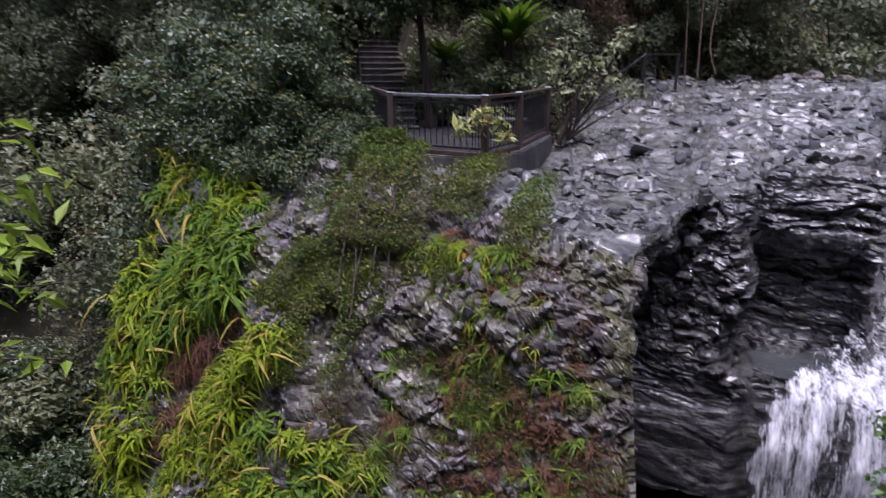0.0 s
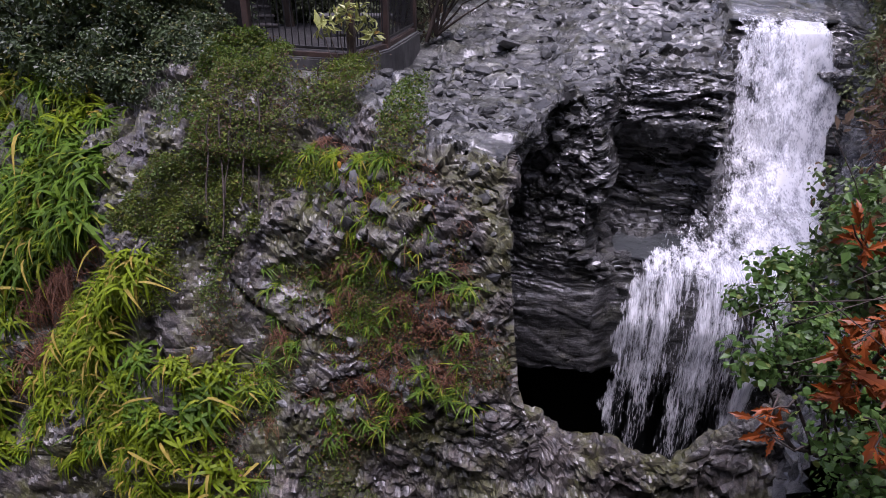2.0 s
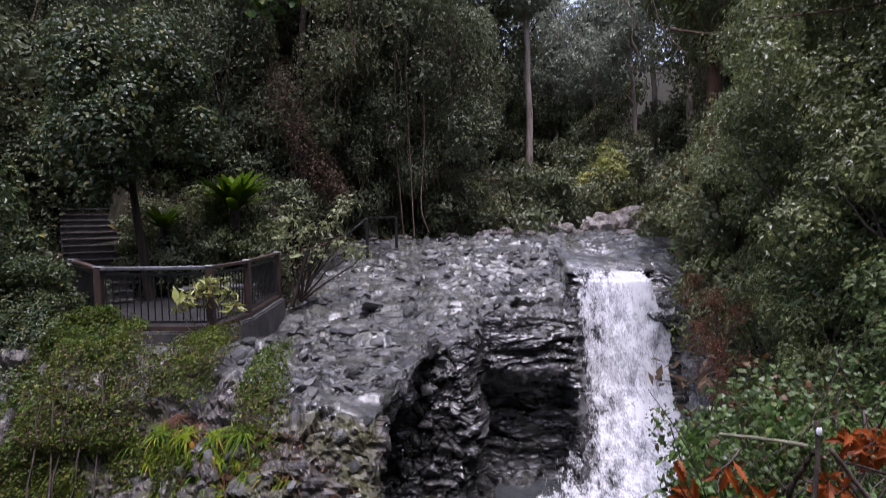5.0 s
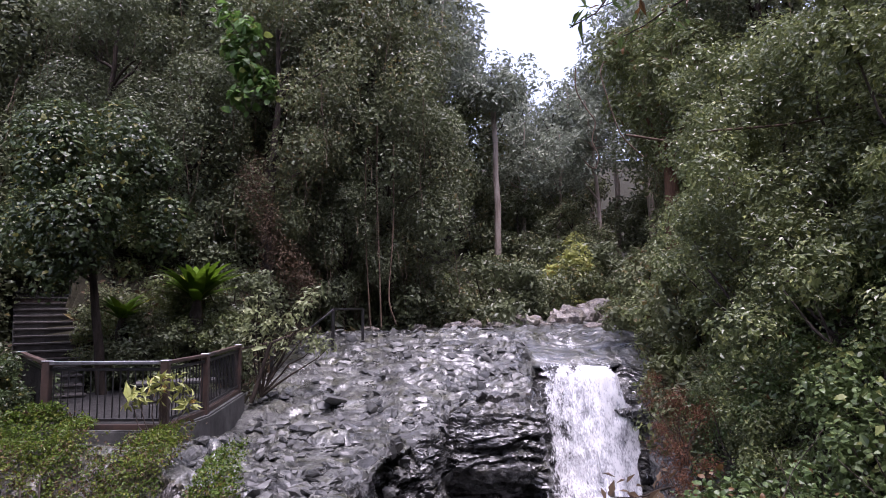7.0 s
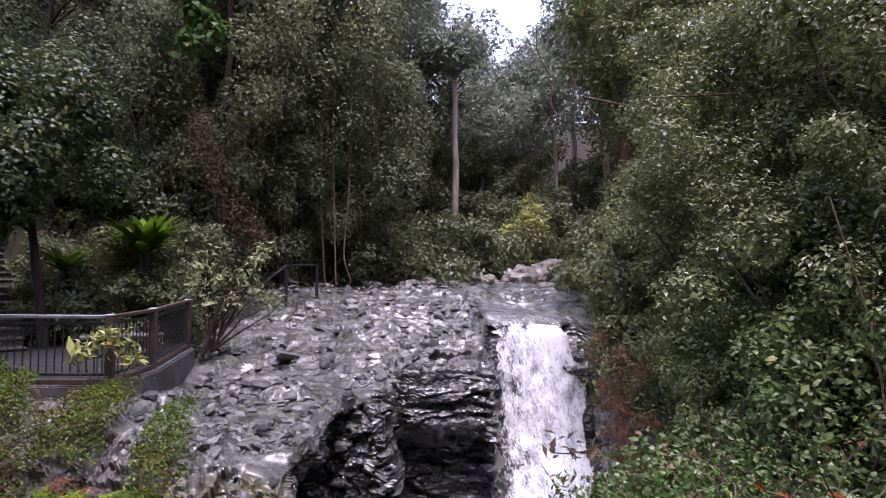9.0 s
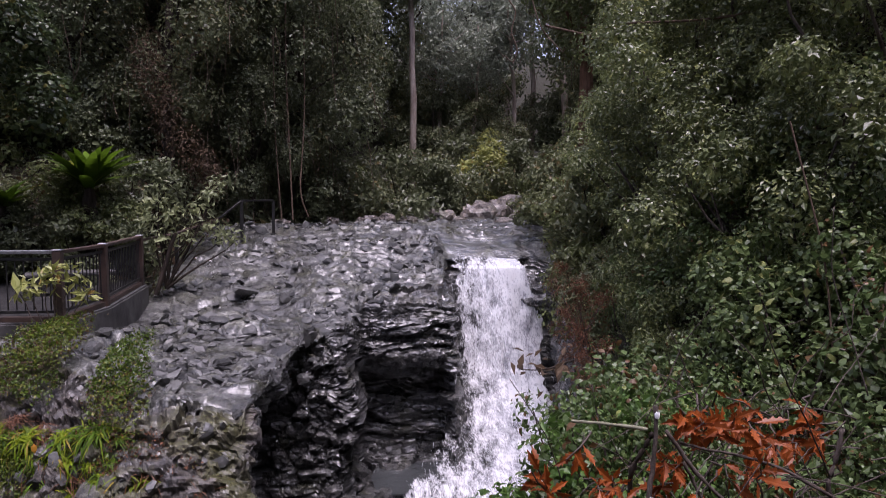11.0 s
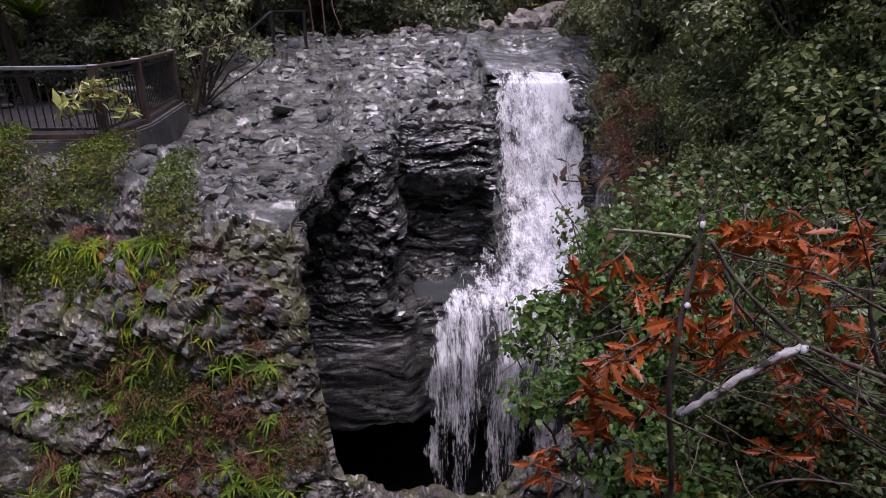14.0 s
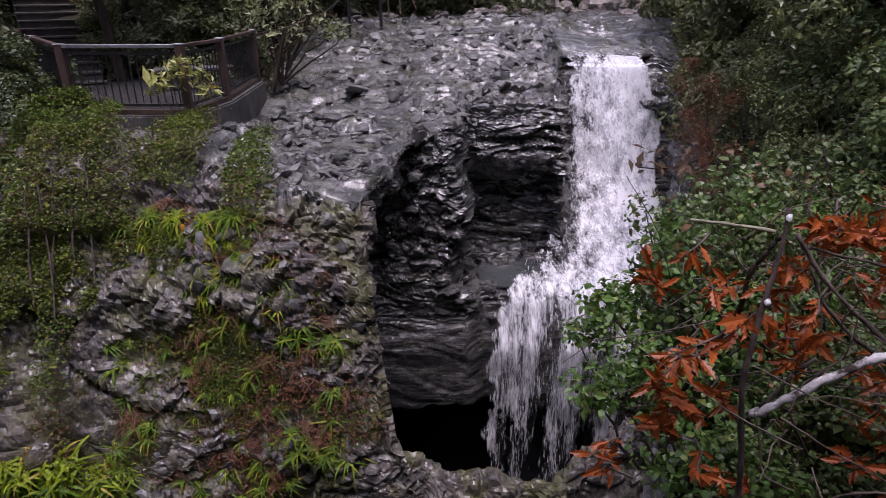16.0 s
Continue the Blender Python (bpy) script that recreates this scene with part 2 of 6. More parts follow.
    h = mix(n, l, 0.45, fine.outputs[0], veins.outputs[0])
    h = mix(n, l, 0.35, h, mid.outputs[0])
    h = mix(n, l, 0.4, h, pits.outputs[0])
    chips = tex(n, l, "Voronoi", 9.0, stretch=beds)
    h = mix(n, l, 0.3, h, chips.outputs["Distance"])
    bump(n, l, h, b, 1.0, 0.06)
    return m


def leaf_material(name, dark, light, rough=0.4, accent=None, share=0.06, pass_light=0.3):
    """Leaves: each one its own tone, a waxy upper face, some light passing through."""
    m, n, l, b = nodes_of(name)
    geo = n.new("ShaderNodeNewGeometry")
    soft = lambda a, b: tuple(p * 0.72 + q * 0.28 for p, q in zip(a, b))
    stops = [(0.0, soft(dark, light)), (0.75, light)]
    if accent:
        stops += [(1 - share - 0.02, light), (1 - share, accent)]
    tone = ramp(n, l, geo.outputs["Random Per Island"], stops)
    big = tex(n, l, "Noise", 0.7, 3)
    tone = mix(n, l, 0.6, tone, ramp(n, l, big.outputs[0], [(0.3, (0.6, 0.62, 0.6)), (0.7, (1.3, 1.3, 1.15))]), "MULTIPLY")
    l.new(tone, b.inputs["Base Color"])
    b.inputs["Roughness"].default_value = rough
    b.inputs["Specular IOR Level"].default_value = 0.5 if rough < 0.3 else 0.36
    tr = n.new("ShaderNodeBsdfTranslucent")
    l.new(tone, tr.inputs["Color"])
    ms = n.new("ShaderNodeMixShader")
    ms.inputs[0].default_value = pass_light
    l.new(b.outputs[0], ms.inputs[1])
    l.new(tr.outputs[0], ms.inputs[2])
    l.new(ms.outputs[0], n["Material Output"].inputs["Surface"])
    return m


def plain_material(name, a, b2, scale=6, rough=0.7, metal=0.0, relief=0.02, stretch=None, spread=(0.3, 0.7)):
    m, n, l, b = nodes_of(name)
    t = tex(n, l, "Noise", scale, 6, 0.65, stretch)
    f = tex(n, l, "Noise", scale * 9, 4, 0.6, stretch)
    c = ramp(n, l, t.outputs[0], [(spread[0], a), (spread[1], b2)])
    c = mix(n, l, 0.5, c, ramp(n, l, f.outputs[0], [(0.3, gray(0.6)), (0.7, gray(1.35))]), "MULTIPLY")
    l.new(c, b.inputs["Base Color"])
    b.inputs["Metallic"].default_value = metal
    b.inputs["Specular IOR Level"].default_value = 0.2 if rough > 0.7 else 0.5
    r = ramp(n, l, f.outputs[0], [(0.3, gray(rough - 0.12)), (0.7, gray(min(1, rough + 0.12)))])
    l.new(r, b.inputs["Roughness"])
    bump(n, l, mix(n, l, 0.5, t.outputs[0], f.outputs[0]), b, 0.8, relief)
    return m


def water_material(name, streak, fine_scale=13.0):
    """Falling water: white broken foam in fine streaks; the mesh's own cover says how closed the sheet is."""
    m, n, l, b = nodes_of(name)
    a = tex(n, l, "Noise", 3.4, 8, 0.68, streak)
    f = tex(n, l, "Noise", fine_scale, 6, 0.62, streak)
    wide = tex(n, l, "Noise", 1.2, 4, 0.55, streak)
    v = mix(n, l, 0.45, a.outputs[0], f.outputs[0])
    v = mix(n, l, 0.3, v, wide.outputs[0])
    cov = n.new("ShaderNodeAttribute")
    cov.attribute_name = "cover"
    add = n.new("ShaderNodeMath")
    add.operation = "ADD"
    l.new(v, add.inputs[0])
    l.new(cov.outputs["Fac"], add.inputs[1])
    alpha = ramp(n, l, add.outputs[0], [(0.5, gray(0.0)), (0.56, gray(0.5)), (0.66, gray(1.0))])
    col = ramp(n, l, v, [(0.4, (0.55, 0.57, 0.62)), (0.53, (0.95, 0.96, 0.97))])
    l.new(col, b.inputs["Base Color"])
    b.inputs["Roughness"].default_value = 0.45
    bump(n, l, v, b, 0.35, 0.05)
    tr = n.new("ShaderNodeBsdfTranslucent")
    l.new(col, tr.inputs["Color"])
    body = n.new("ShaderNodeMixShader")
    body.inputs[0].default_value = 0.4
    l.new(b.outputs[0], body.inputs[1])
    l.new(tr.outputs[0], body.inputs[2])
    clear = n.new("ShaderNodeBsdfTransparent")
    out = n.new("ShaderNodeMixShader")
    l.new(alpha, out.inputs[0])
    l.new(clear.outputs[0], out.inputs[1])
    l.new(body.outputs[0], out.inputs[2])
    l.new(out.outputs[0], n["Material Output"].inputs["Surface"])
    return m


M_ROCK = rock_material("weathered_rock", (0.018, 0.016, 0.0155), (0.12, 0.104, 0.093), 0.62, 0.95, 0.65)
M_SHELF = rock_material("creek_bed_rock", (0.017, 0.0175, 0.0165), (0.132, 0.136, 0.126), 0.3, 0.45, 0.95, (0.8, 1.2, 2.0))
# Wet rock whose darker tone also stands in for shade in the hole.
M_WET_SHADED = rock_material("wet_shaded_basalt", (0.013, 0.013, 0.0132), (0.105, 0.105, 0.103), 0.15, 0.35, 1.0, (0.6, 0.6, 2.2))
def stone_material(name):
    """Loose angular stones, each with its own grey."""
    m, n, l, b = nodes_of(name)
    own = n.new("ShaderNodeObjectInfo").outputs["Random"]
    isle = n.new("ShaderNodeNewGeometry").outputs["Random Per Island"]
    add = n.new("ShaderNodeMath")
    add.operation = "ADD"
    l.new(own, add.inputs[0])
    l.new(isle, add.inputs[1])
    wrap = n.new("ShaderNodeMath")
    wrap.operation = "FRACT"
    l.new(add.outputs[0], wrap.inputs[0])
    base = ramp(n, l, wrap.outputs[0], [(0.0, (0.018, 0.0185, 0.0175)), (0.5, (0.07, 0.071, 0.067)), (0.85, (0.115, 0.116, 0.109)), (1.0, (0.21, 0.209, 0.195))])
    t = tex(n, l, "Noise", 11, 6, 0.7)
    base = mix(n, l, 0.85, base, ramp(n, l, t.outputs[0], [(0.3, gray(0.5)), (0.7, gray(1.4))]), "MULTIPLY")
    l.new(base, b.inputs["Base Color"])
    l.new(ramp(n, l, t.outputs[0], [(0.35, gray(0.22)), (0.65, gray(0.6))]), b.inputs["Roughness"])
    bump(n, l, t.outputs[0], b, 0.7, 0.02)
    return m


M_STONE = stone_material("broken_stone")
M_BOULDER = rock_material("boulder_stone", (0.1, 0.085, 0.075), (0.3, 0.26, 0.23), 0.8, 0.5, 0.35)
M_SOIL = plain_material("leaf_litter_soil", (0.01, 0.0095, 0.005), (0.034, 0.03, 0.016), 2.2, 0.9, 0, 0.05)
M_CONCRETE = plain_material("stained_concrete", (0.03, 0.029, 0.028), (0.125, 0.122, 0.118), 1.6, 0.75, 0, 0.01)
M_DARK_FLOOR = plain_material("dark_floor", (0.01, 0.0095, 0.009), (0.04, 0.038, 0.036), 7, 0.9, 0, 0.02)
M_STONE_STEP = plain_material("worn_stone_step", (0.025, 0.022, 0.02), (0.11, 0.1, 0.09), 2.5, 0.75, 0, 0.02)
M_TIMBER = plain_material("dark_stained_timber", (0.022, 0.015, 0.012), (0.085, 0.05, 0.036), 3.0, 0.6, 0, 0.006, (1, 1, 1))
M_STEEL = plain_material("dull_steel", (0.16, 0.16, 0.165), (0.4, 0.4, 0.41), 4, 0.45, 0.7, 0.003)
M_DARK_STEEL = plain_material("dark_painted_steel", (0.008, 0.008, 0.008), (0.03, 0.028, 0.026), 5, 0.5, 0.2, 0.003)
M_BARK = plain_material("dark_bark", (0.012, 0.009, 0.007), (0.06, 0.045, 0.034), 3, 0.85, 0, 0.04, (3, 3, 0.6))
M_BARK_RED = plain_material("red_brown_bark", (0.05, 0.026, 0.016), (0.2, 0.11, 0.07), 2, 0.85, 0, 0.04, (3, 3, 0.5))
M_BARK_PALE = plain_material("pale_gum_bark", (0.2, 0.15, 0.12), (0.5, 0.42, 0.36), 1.6, 0.8, 0, 0.02, (3, 3, 0.4))
M_TWIG = plain_material("dry_twig", (0.03, 0.022, 0.018), (0.13, 0.105, 0.09), 8, 0.85, 0, 0.01, (1, 1, 1))
M_LICHEN_BRANCH = plain_material("lichened_branch", (0.04, 0.032, 0.028), (0.55, 0.53, 0.53), 9, 0.85, 0, 0.012, (1, 1, 1), (0.4, 0.5))
M_PALE_TWIG = plain_material("pale_twig", (0.12, 0.12, 0.07), (0.32, 0.31, 0.22), 8, 0.8, 0, 0.008)
M_VINE = plain_material("hanging_vine_stem", (0.06, 0.04, 0.03), (0.2, 0.14, 0.1), 5, 0.85, 0, 0.01)

L_DARK = leaf_material("dark_forest_leaf", (0.04, 0.05, 0.026), (0.15, 0.172, 0.092), 0.36, None, 0, 0.28)
L_MID = leaf_material("forest_leaf", (0.05, 0.062, 0.029), (0.18, 0.2, 0.1), 0.36, (0.2, 0.16, 0.07), 0.05, 0.28)
L_SHINY = leaf_material("glossy_leaf", (0.016, 0.028, 0.01), (0.075, 0.105, 0.042), 0.32, (0.16, 0.15, 0.04), 0.07, 0.25)
# Far foliage: distance haze is put into this paler leaf colour.
L_FAR = leaf_material("hazed_gum_leaf", (0.13, 0.15, 0.12), (0.27, 0.3, 0.235), 0.45)
L_OLIVE = leaf_material("olive_leaf", (0.036, 0.054, 0.007), (0.14, 0.175, 0.022), 0.45, (0.14, 0.08, 0.03), 0.06)
L_MOSSY = leaf_material("dull_olive_leaf", (0.05, 0.064, 0.024), (0.175, 0.205, 0.08), 0.33, (0.12, 0.08, 0.03), 0.05)
L_BRIGHT = leaf_material("bright_shrub_leaf", (0.03, 0.07, 0.014), (0.11, 0.2, 0.045), 0.38, (0.2, 0.24, 0.06), 0.1, 0.35)
L_YELLOW = leaf_material("yellow_green_leaf", (0.14, 0.16, 0.04), (0.4, 0.42, 0.14), 0.35, (0.3, 0.2, 0.05), 0.06, 0.35)
L_BROWN = leaf_material("withered_leaf", (0.03, 0.02, 0.012), (0.11, 0.07, 0.04), 0.7)
L_ORANGE = leaf_material("dead_orange_leaf", (0.03, 0.008, 0.003), (0.33, 0.08, 0.014), 0.42, (0.5, 0.22, 0.1), 0.14, 0.25)
L_STRAP = leaf_material("strap_blade", (0.02, 0.05, 0.004), (0.1, 0.18, 0.012), 0.5, (0.22, 0.25, 0.02), 0.12, 0.35)
L_STRAP_YELLOW = leaf_material("sunlit_strap_blade", (0.045, 0.082, 0.003), (0.19, 0.255, 0.008), 0.5, (0.34, 0.26, 0.05), 0.1, 0.35)
for leaf in (L_STRAP, L_STRAP_YELLOW):
    leaf.node_tree.nodes["Principled BSDF"].inputs["Specular IOR Level"].default_value = 0.15
L_DRY = leaf_material("dry_red_grass", (0.05, 0.021, 0.012), (0.18, 0.078, 0.04), 0.6)
L_CREEPER = leaf_material("creeper_leaf", (0.02, 0.042, 0.006), (0.085, 0.135, 0.016), 0.42, (0.2, 0.19, 0.04), 0.1)
# Brighter green for the crown of the creeper mound.
L_CROWN = leaf_material("bright_creeper_leaf", (0.03, 0.06, 0.006), (0.12, 0.19, 0.018), 0.45, (0.2, 0.22, 0.03), 0.1, 0.35)
L_BANK_MID = leaf_material("mid_bank_leaf", (0.034, 0.056, 0.02), (0.13, 0.18, 0.068), 0.3, (0.2, 0.22, 0.08), 0.08)
L_TALL = leaf_material("tall_bank_leaf", (0.05, 0.066, 0.026), (0.19, 0.225, 0.092), 0.28, (0.26, 0.28, 0.1), 0.12)
L_LIME = leaf_material("lime_leaf", (0.1, 0.17, 0.015), (0.3, 0.42, 0.05), 0.32, None, 0, 0.4)
L_PALE = leaf_material("pale_leaf", (0.13, 0.16, 0.07), (0.34, 0.37, 0.2), 0.35)
L_BANK = leaf_material("bank_shrub_leaf", (0.024, 0.048, 0.014), (0.115, 0.17, 0.056), 0.32, (0.13, 0.07, 0.03), 0.1)
W_FALL = water_material("falling_water", (2.0, 1.0, 0.85))
W_VEIL = water_material("thin_falling_water", (5.0, 0.8, 0.6), 9.0)


# ---- lie of the land ----
def shelf_z(x, y):
    """The creek bed: a shelf that climbs upstream."""
    z = np.interp(y, [8, 11, 12, 14, 16, 18.5, 20, 22, 27, 32], [-0.6, -0.7, -0.85, -0.75, -0.32, 0.32, 0.8, 1.12, 1.15, 1.5])
    z = z + 0.62 * smooth(-2.2, -4.2, x) * smooth(15.5, 12, y)
    z = z - 0.25 * smooth(3.2, 3.7, x) * smooth(6.3, 5.6, x) * smooth(24, 19, y)
    return z


def brim_y(x):
    return np.interp(x, [-14, -4, -2.6, -1.6, -0.8, 0, 1, 2, 3.2, 3.7, 6, 7, 9], [11.2, 11.2, 11.1, 11.3, 12.1, 14.0, 15.5, 16.2, 17.3, 18.4, 18.6, 17.6, 16.0])


def front_y(x, z):
    """The buttress that faces the lookout."""
    y = np.interp(z, [-12, -9, -6, -4, -2, -1, -0.4, 0.2], [6.9, 7.2, 7.6, 8.1, 8.8, 9.4, 10.2, 11.3])
    y = y + 0.35 * np.maximum(0, -6.5 - x) + 3.0 * np.maximum(0, -12.2 - x)
    y = y + 0.35 * np.sin(x * 0.9 + z * 0.5) * smooth(0, -1.5, z) * smooth(-1.2, -3.0, x)
    return y


def back_y(x, z):
    """The wall behind the opening: brim, alcove with a ledge, lower wall and the cave below."""
    y = np.interp(z, [-12, -7.3, -6.9, -5.4, -4.6, -4.32, -4.18, -3.9, -3.2, -1.6, -0.9, -0.5, -0.3, 0.4], [13.0, 13.2, 12.9, 12.8, 13.1, 13.5, 14.5, 14.8, 14.9, 15.0, 15.25, 15.5, 15.85, 18.0])
    pillar = smooth(0.85, 0.5, x + 0.12 * np.sin(z * 3))
    y = y + pillar * (np.minimum(y, np.interp(z, [-5.2, -4.3, -2.8, -1.3, -0.7, -0.4], [13.1, 13.15, 13.45, 13.75, 14.2, 15.2])) - y)
    alcove = smooth(0.6, 0.95, x) * smooth(3.0, 2.6, x) * smooth(-4.4, -4.15, z) * smooth(-1.55, -2.2, z)
    y = y + 0.6 * alcove
    cave = smooth(4.4, 3.8, x) * smooth(-6.85, -7.1, z + 0.1 * (np.clip(x, -2, 1.4) - 0.2) ** 2)
    y = y + 6.5 * cave
    y = y + 0.45 * smooth(0.7, 1.2, x) * smooth(-4.3, -4.6, z)
    y = y + smooth(3.0, 3.7, x) * np.interp(z, [-12, -4.4, -4.2, -3, -1.5, 0.3], [0.6, 0.8, 1.0, 2.2, 3.0, 1.4]) + smooth(3.0, 3.7, x) * np.interp(z, [-1.2, -0.9, -0.5, -0.3, 0.4], [0, 0.1, 0.75, 0.9, 0.3])
    return y - 1.1 * np.maximum(0, x - 6.3)


def edge_x(z):
    return np.interp(z, [-12, -5.5, -4.75, -4.4, -3.9, -3.0, -2.1, -1.2, -0.7, 0.4], [-0.1, -0.1, -0.12, -0.3, -0.5, -0.66, -0.8, -0.95, -1.03, -1.1])


def rim_z(x):
    return np.interp(x, [-2, -0.3, 0.3, 1.1, 1.7, 2.4, 3.2, 4.2, 6], [-4.4, -4.45, -4.78, -4.86, -4.8, -4.35, -3.7, -2.7, -1.4])


def wall_y(x, z):
    soft = np.interp(z, [-1.6, -1.0, -0.5, 0.4], [0.35, 0.45, 1.6, 2.2])
    inside = smooth(0.0, 1.0, (x - edge_x(z)) / soft)
    return front_y(x, z) * (1 - inside) + back_y(x, z) * inside, inside


# ---- rock ----
def grid_faces(rows, cols):
    a = (np.arange(rows - 1)[:, None] * cols + np.arange(cols - 1)[None]).ravel()
    return np.stack([a, a + 1, a + cols + 1, a + cols], 1)


def grid_normals(g):
    du, dv = np.gradient(g, axis=1), np.gradient(g, axis=0)
    return unit(np.cross(du, dv))


def terraced(h, p, thick, s):
    """Thin beds of rock: a height is cut into steps whose edges wander; gives the change in height."""
    k = h / thick + 0.9 * vnoise(p * [0.8, 1.1, 0.3], s) + 0.35 * vnoise(p * [3.1, 3.4, 0.5], s + 1)
    f = k - np.floor(k)
    return (smooth(0.6, 1.0, f) - f) * thick


def broken(G, ins, fl, keep=1.0):
    """Breaks a smooth grid into beds, ledges and blocks: thin wandering beds on the shelf, long layers in the wet wall, slabs and knobs on the cliff."""
    p = G.reshape(-1, 3)
    n = -grid_normals(G).reshape(-1, 3)
    q = p + np.stack([vnoise(p * 1.3, 5), vnoise(p * 1.3, 6), vnoise(p * 1.3, 7)], 1) * 0.16
    on_wall, on_shelf, on_cliff = (ins > 0.15) & (fl < 1), fl > 0, (ins < 0.6) & (fl < 1)
    big = fbm(q * 0.55, 3, 3)
    # Wet wall: long thin layers that dip a little.
    dip = q.copy()
    dip[:, 2] += 0.12 * q[:, 0] + 0.1 * np.sin(q[:, 0] * 1.4)
    w1, k1 = blocks(dip * [0.55, 0.55, 3.0], 11, on_wall)
    w2, k2 = blocks(dip * [1.5, 1.5, 7.0], 23, on_wall)
    w3, k3 = blocks(dip * [4.5, 4.5, 10.0], 29, on_wall)
    knob = smooth(0.95, 0.55, p[:, 0]) * smooth(-4.2, -3.4, p[:, 2])
    b1, g1 = blocks(q * [3.4, 3.4, 3.8], 31, on_wall & (knob > 0))
    calm = 1 - 0.65 * smooth(-4.3, -4.9, p[:, 2])
    wall = 0.14 * big + (w1 * 0.1 - k1 * 0.05 + (w2 * 0.055 - k2 * 0.035) + (w3 * 0.03 - k3 * 0.02)) * (1 - 0.5 * knob) * calm + (b1 * 0.11 - g1 * 0.07) * knob
    # Shelf: beds and flakes, with low swells.
    lie = p[:, 2] + 0.3 * fbm(q * [0.6, 0.6, 0.2], 2, 41) + 0.05 * q[:, 0]
    s1, j1 = blocks(q * [1.5, 2.0, 1.5], 37, on_shelf)
    s2, j2 = blocks(q * [3.6, 5.0, 4.0], 43, on_shelf)
    patchy = 0.45 + 0.55 * smooth(-0.35, 0.35, vnoise(p * [0.55, 0.7, 0.5], 47))
    crease = lambda k, seed: 1 - 2 * np.abs(vnoise(q * k, seed))
    shelf = 0.12 * big + 0.9 * terraced(lie, q, 0.2, 61) + 0.6 * terraced(lie + 0.04 * vnoise(q * 2.2, 67), q, 0.08, 63)
    shelf = shelf + 0.035 * crease([1.7, 2.2, 1.7], 81) + (0.022 * crease([4.0, 5.0, 4.0], 83) + 0.012 * crease([9.0, 10.0, 9.0], 85) + 0.018 * s2) * patchy + 0.03 * s1
    channel = smooth(3.1, 3.5, p[:, 0]) * smooth(6.3, 5.9, p[:, 0]) * smooth(16.8, 17.4, p[:, 1]) * smooth(21.5, 20.5, p[:, 1])
    shelf = shelf * (1 - 0.85 * channel)
    # Cliff: slabs and knobbly stone.
    c1, e1 = blocks(q * [0.8, 0.8, 1.0] + 0.15 * q[:, [2, 0, 1]], 13, on_cliff)
    cleft = q @ np.array([[0.9, 0.2, -0.5], [0.1, 1.0, 0.1], [0.45, 0.1, 0.9]])
    c2, e2 = blocks(cleft * [1.7, 2.4, 3.6], 17, on_cliff)
    c3, e3 = blocks(q * [5.0, 5.0, 5.6], 19, on_cliff)
    slab = smooth(-0.1, 0.3, vnoise(p * 0.6 + 4.0, 19)) * smooth(-2.2, -3.2, p[:, 0])
    cliff = 0.28 * big + c1 * 0.13 - e1 * 0.07 + (c2 * 0.065 - e2 * 0.04) * (1 - 0.35 * slab) + (c3 * 0.05 - e3 * 0.03) * (1 - 0.75 * slab)
    side = smooth(0.15, 0.6, ins)
    d = (cliff * (1 - side) + wall * side) * (1 - fl) + shelf * fl
    d = d * (0.3 + 0.7 * keep)
    n = n * (1 - fl[:, None]) + fl[:, None] * (0.35 * n + [0, 0, 0.65])
    pad = smooth(-10.6, -9.8, p[:, 0]) * smooth(-3.3, -4.0, p[:, 0]) * smooth(10.6, 11.2, p[:, 1])
    tone = (0.5 * s1 + 0.8 * s2) * fl + (1 - fl) * (((0.4 * w2 + 0.6 * w3) * calm + 0.7 * b1 * knob) * side + (0.5 * c2 + 0.6 * c3) * (1 - side))
    return p + n * (d * (1 - 0.8 * pad))[:, None], tone


def stone_tones(me, tone):
    """Each block of the rock keeps a shade of its own."""
    at = me.attributes.new("tone", "FLOAT", "POINT")
    at.data.foreach_set("value", tone.astype(np.float32))


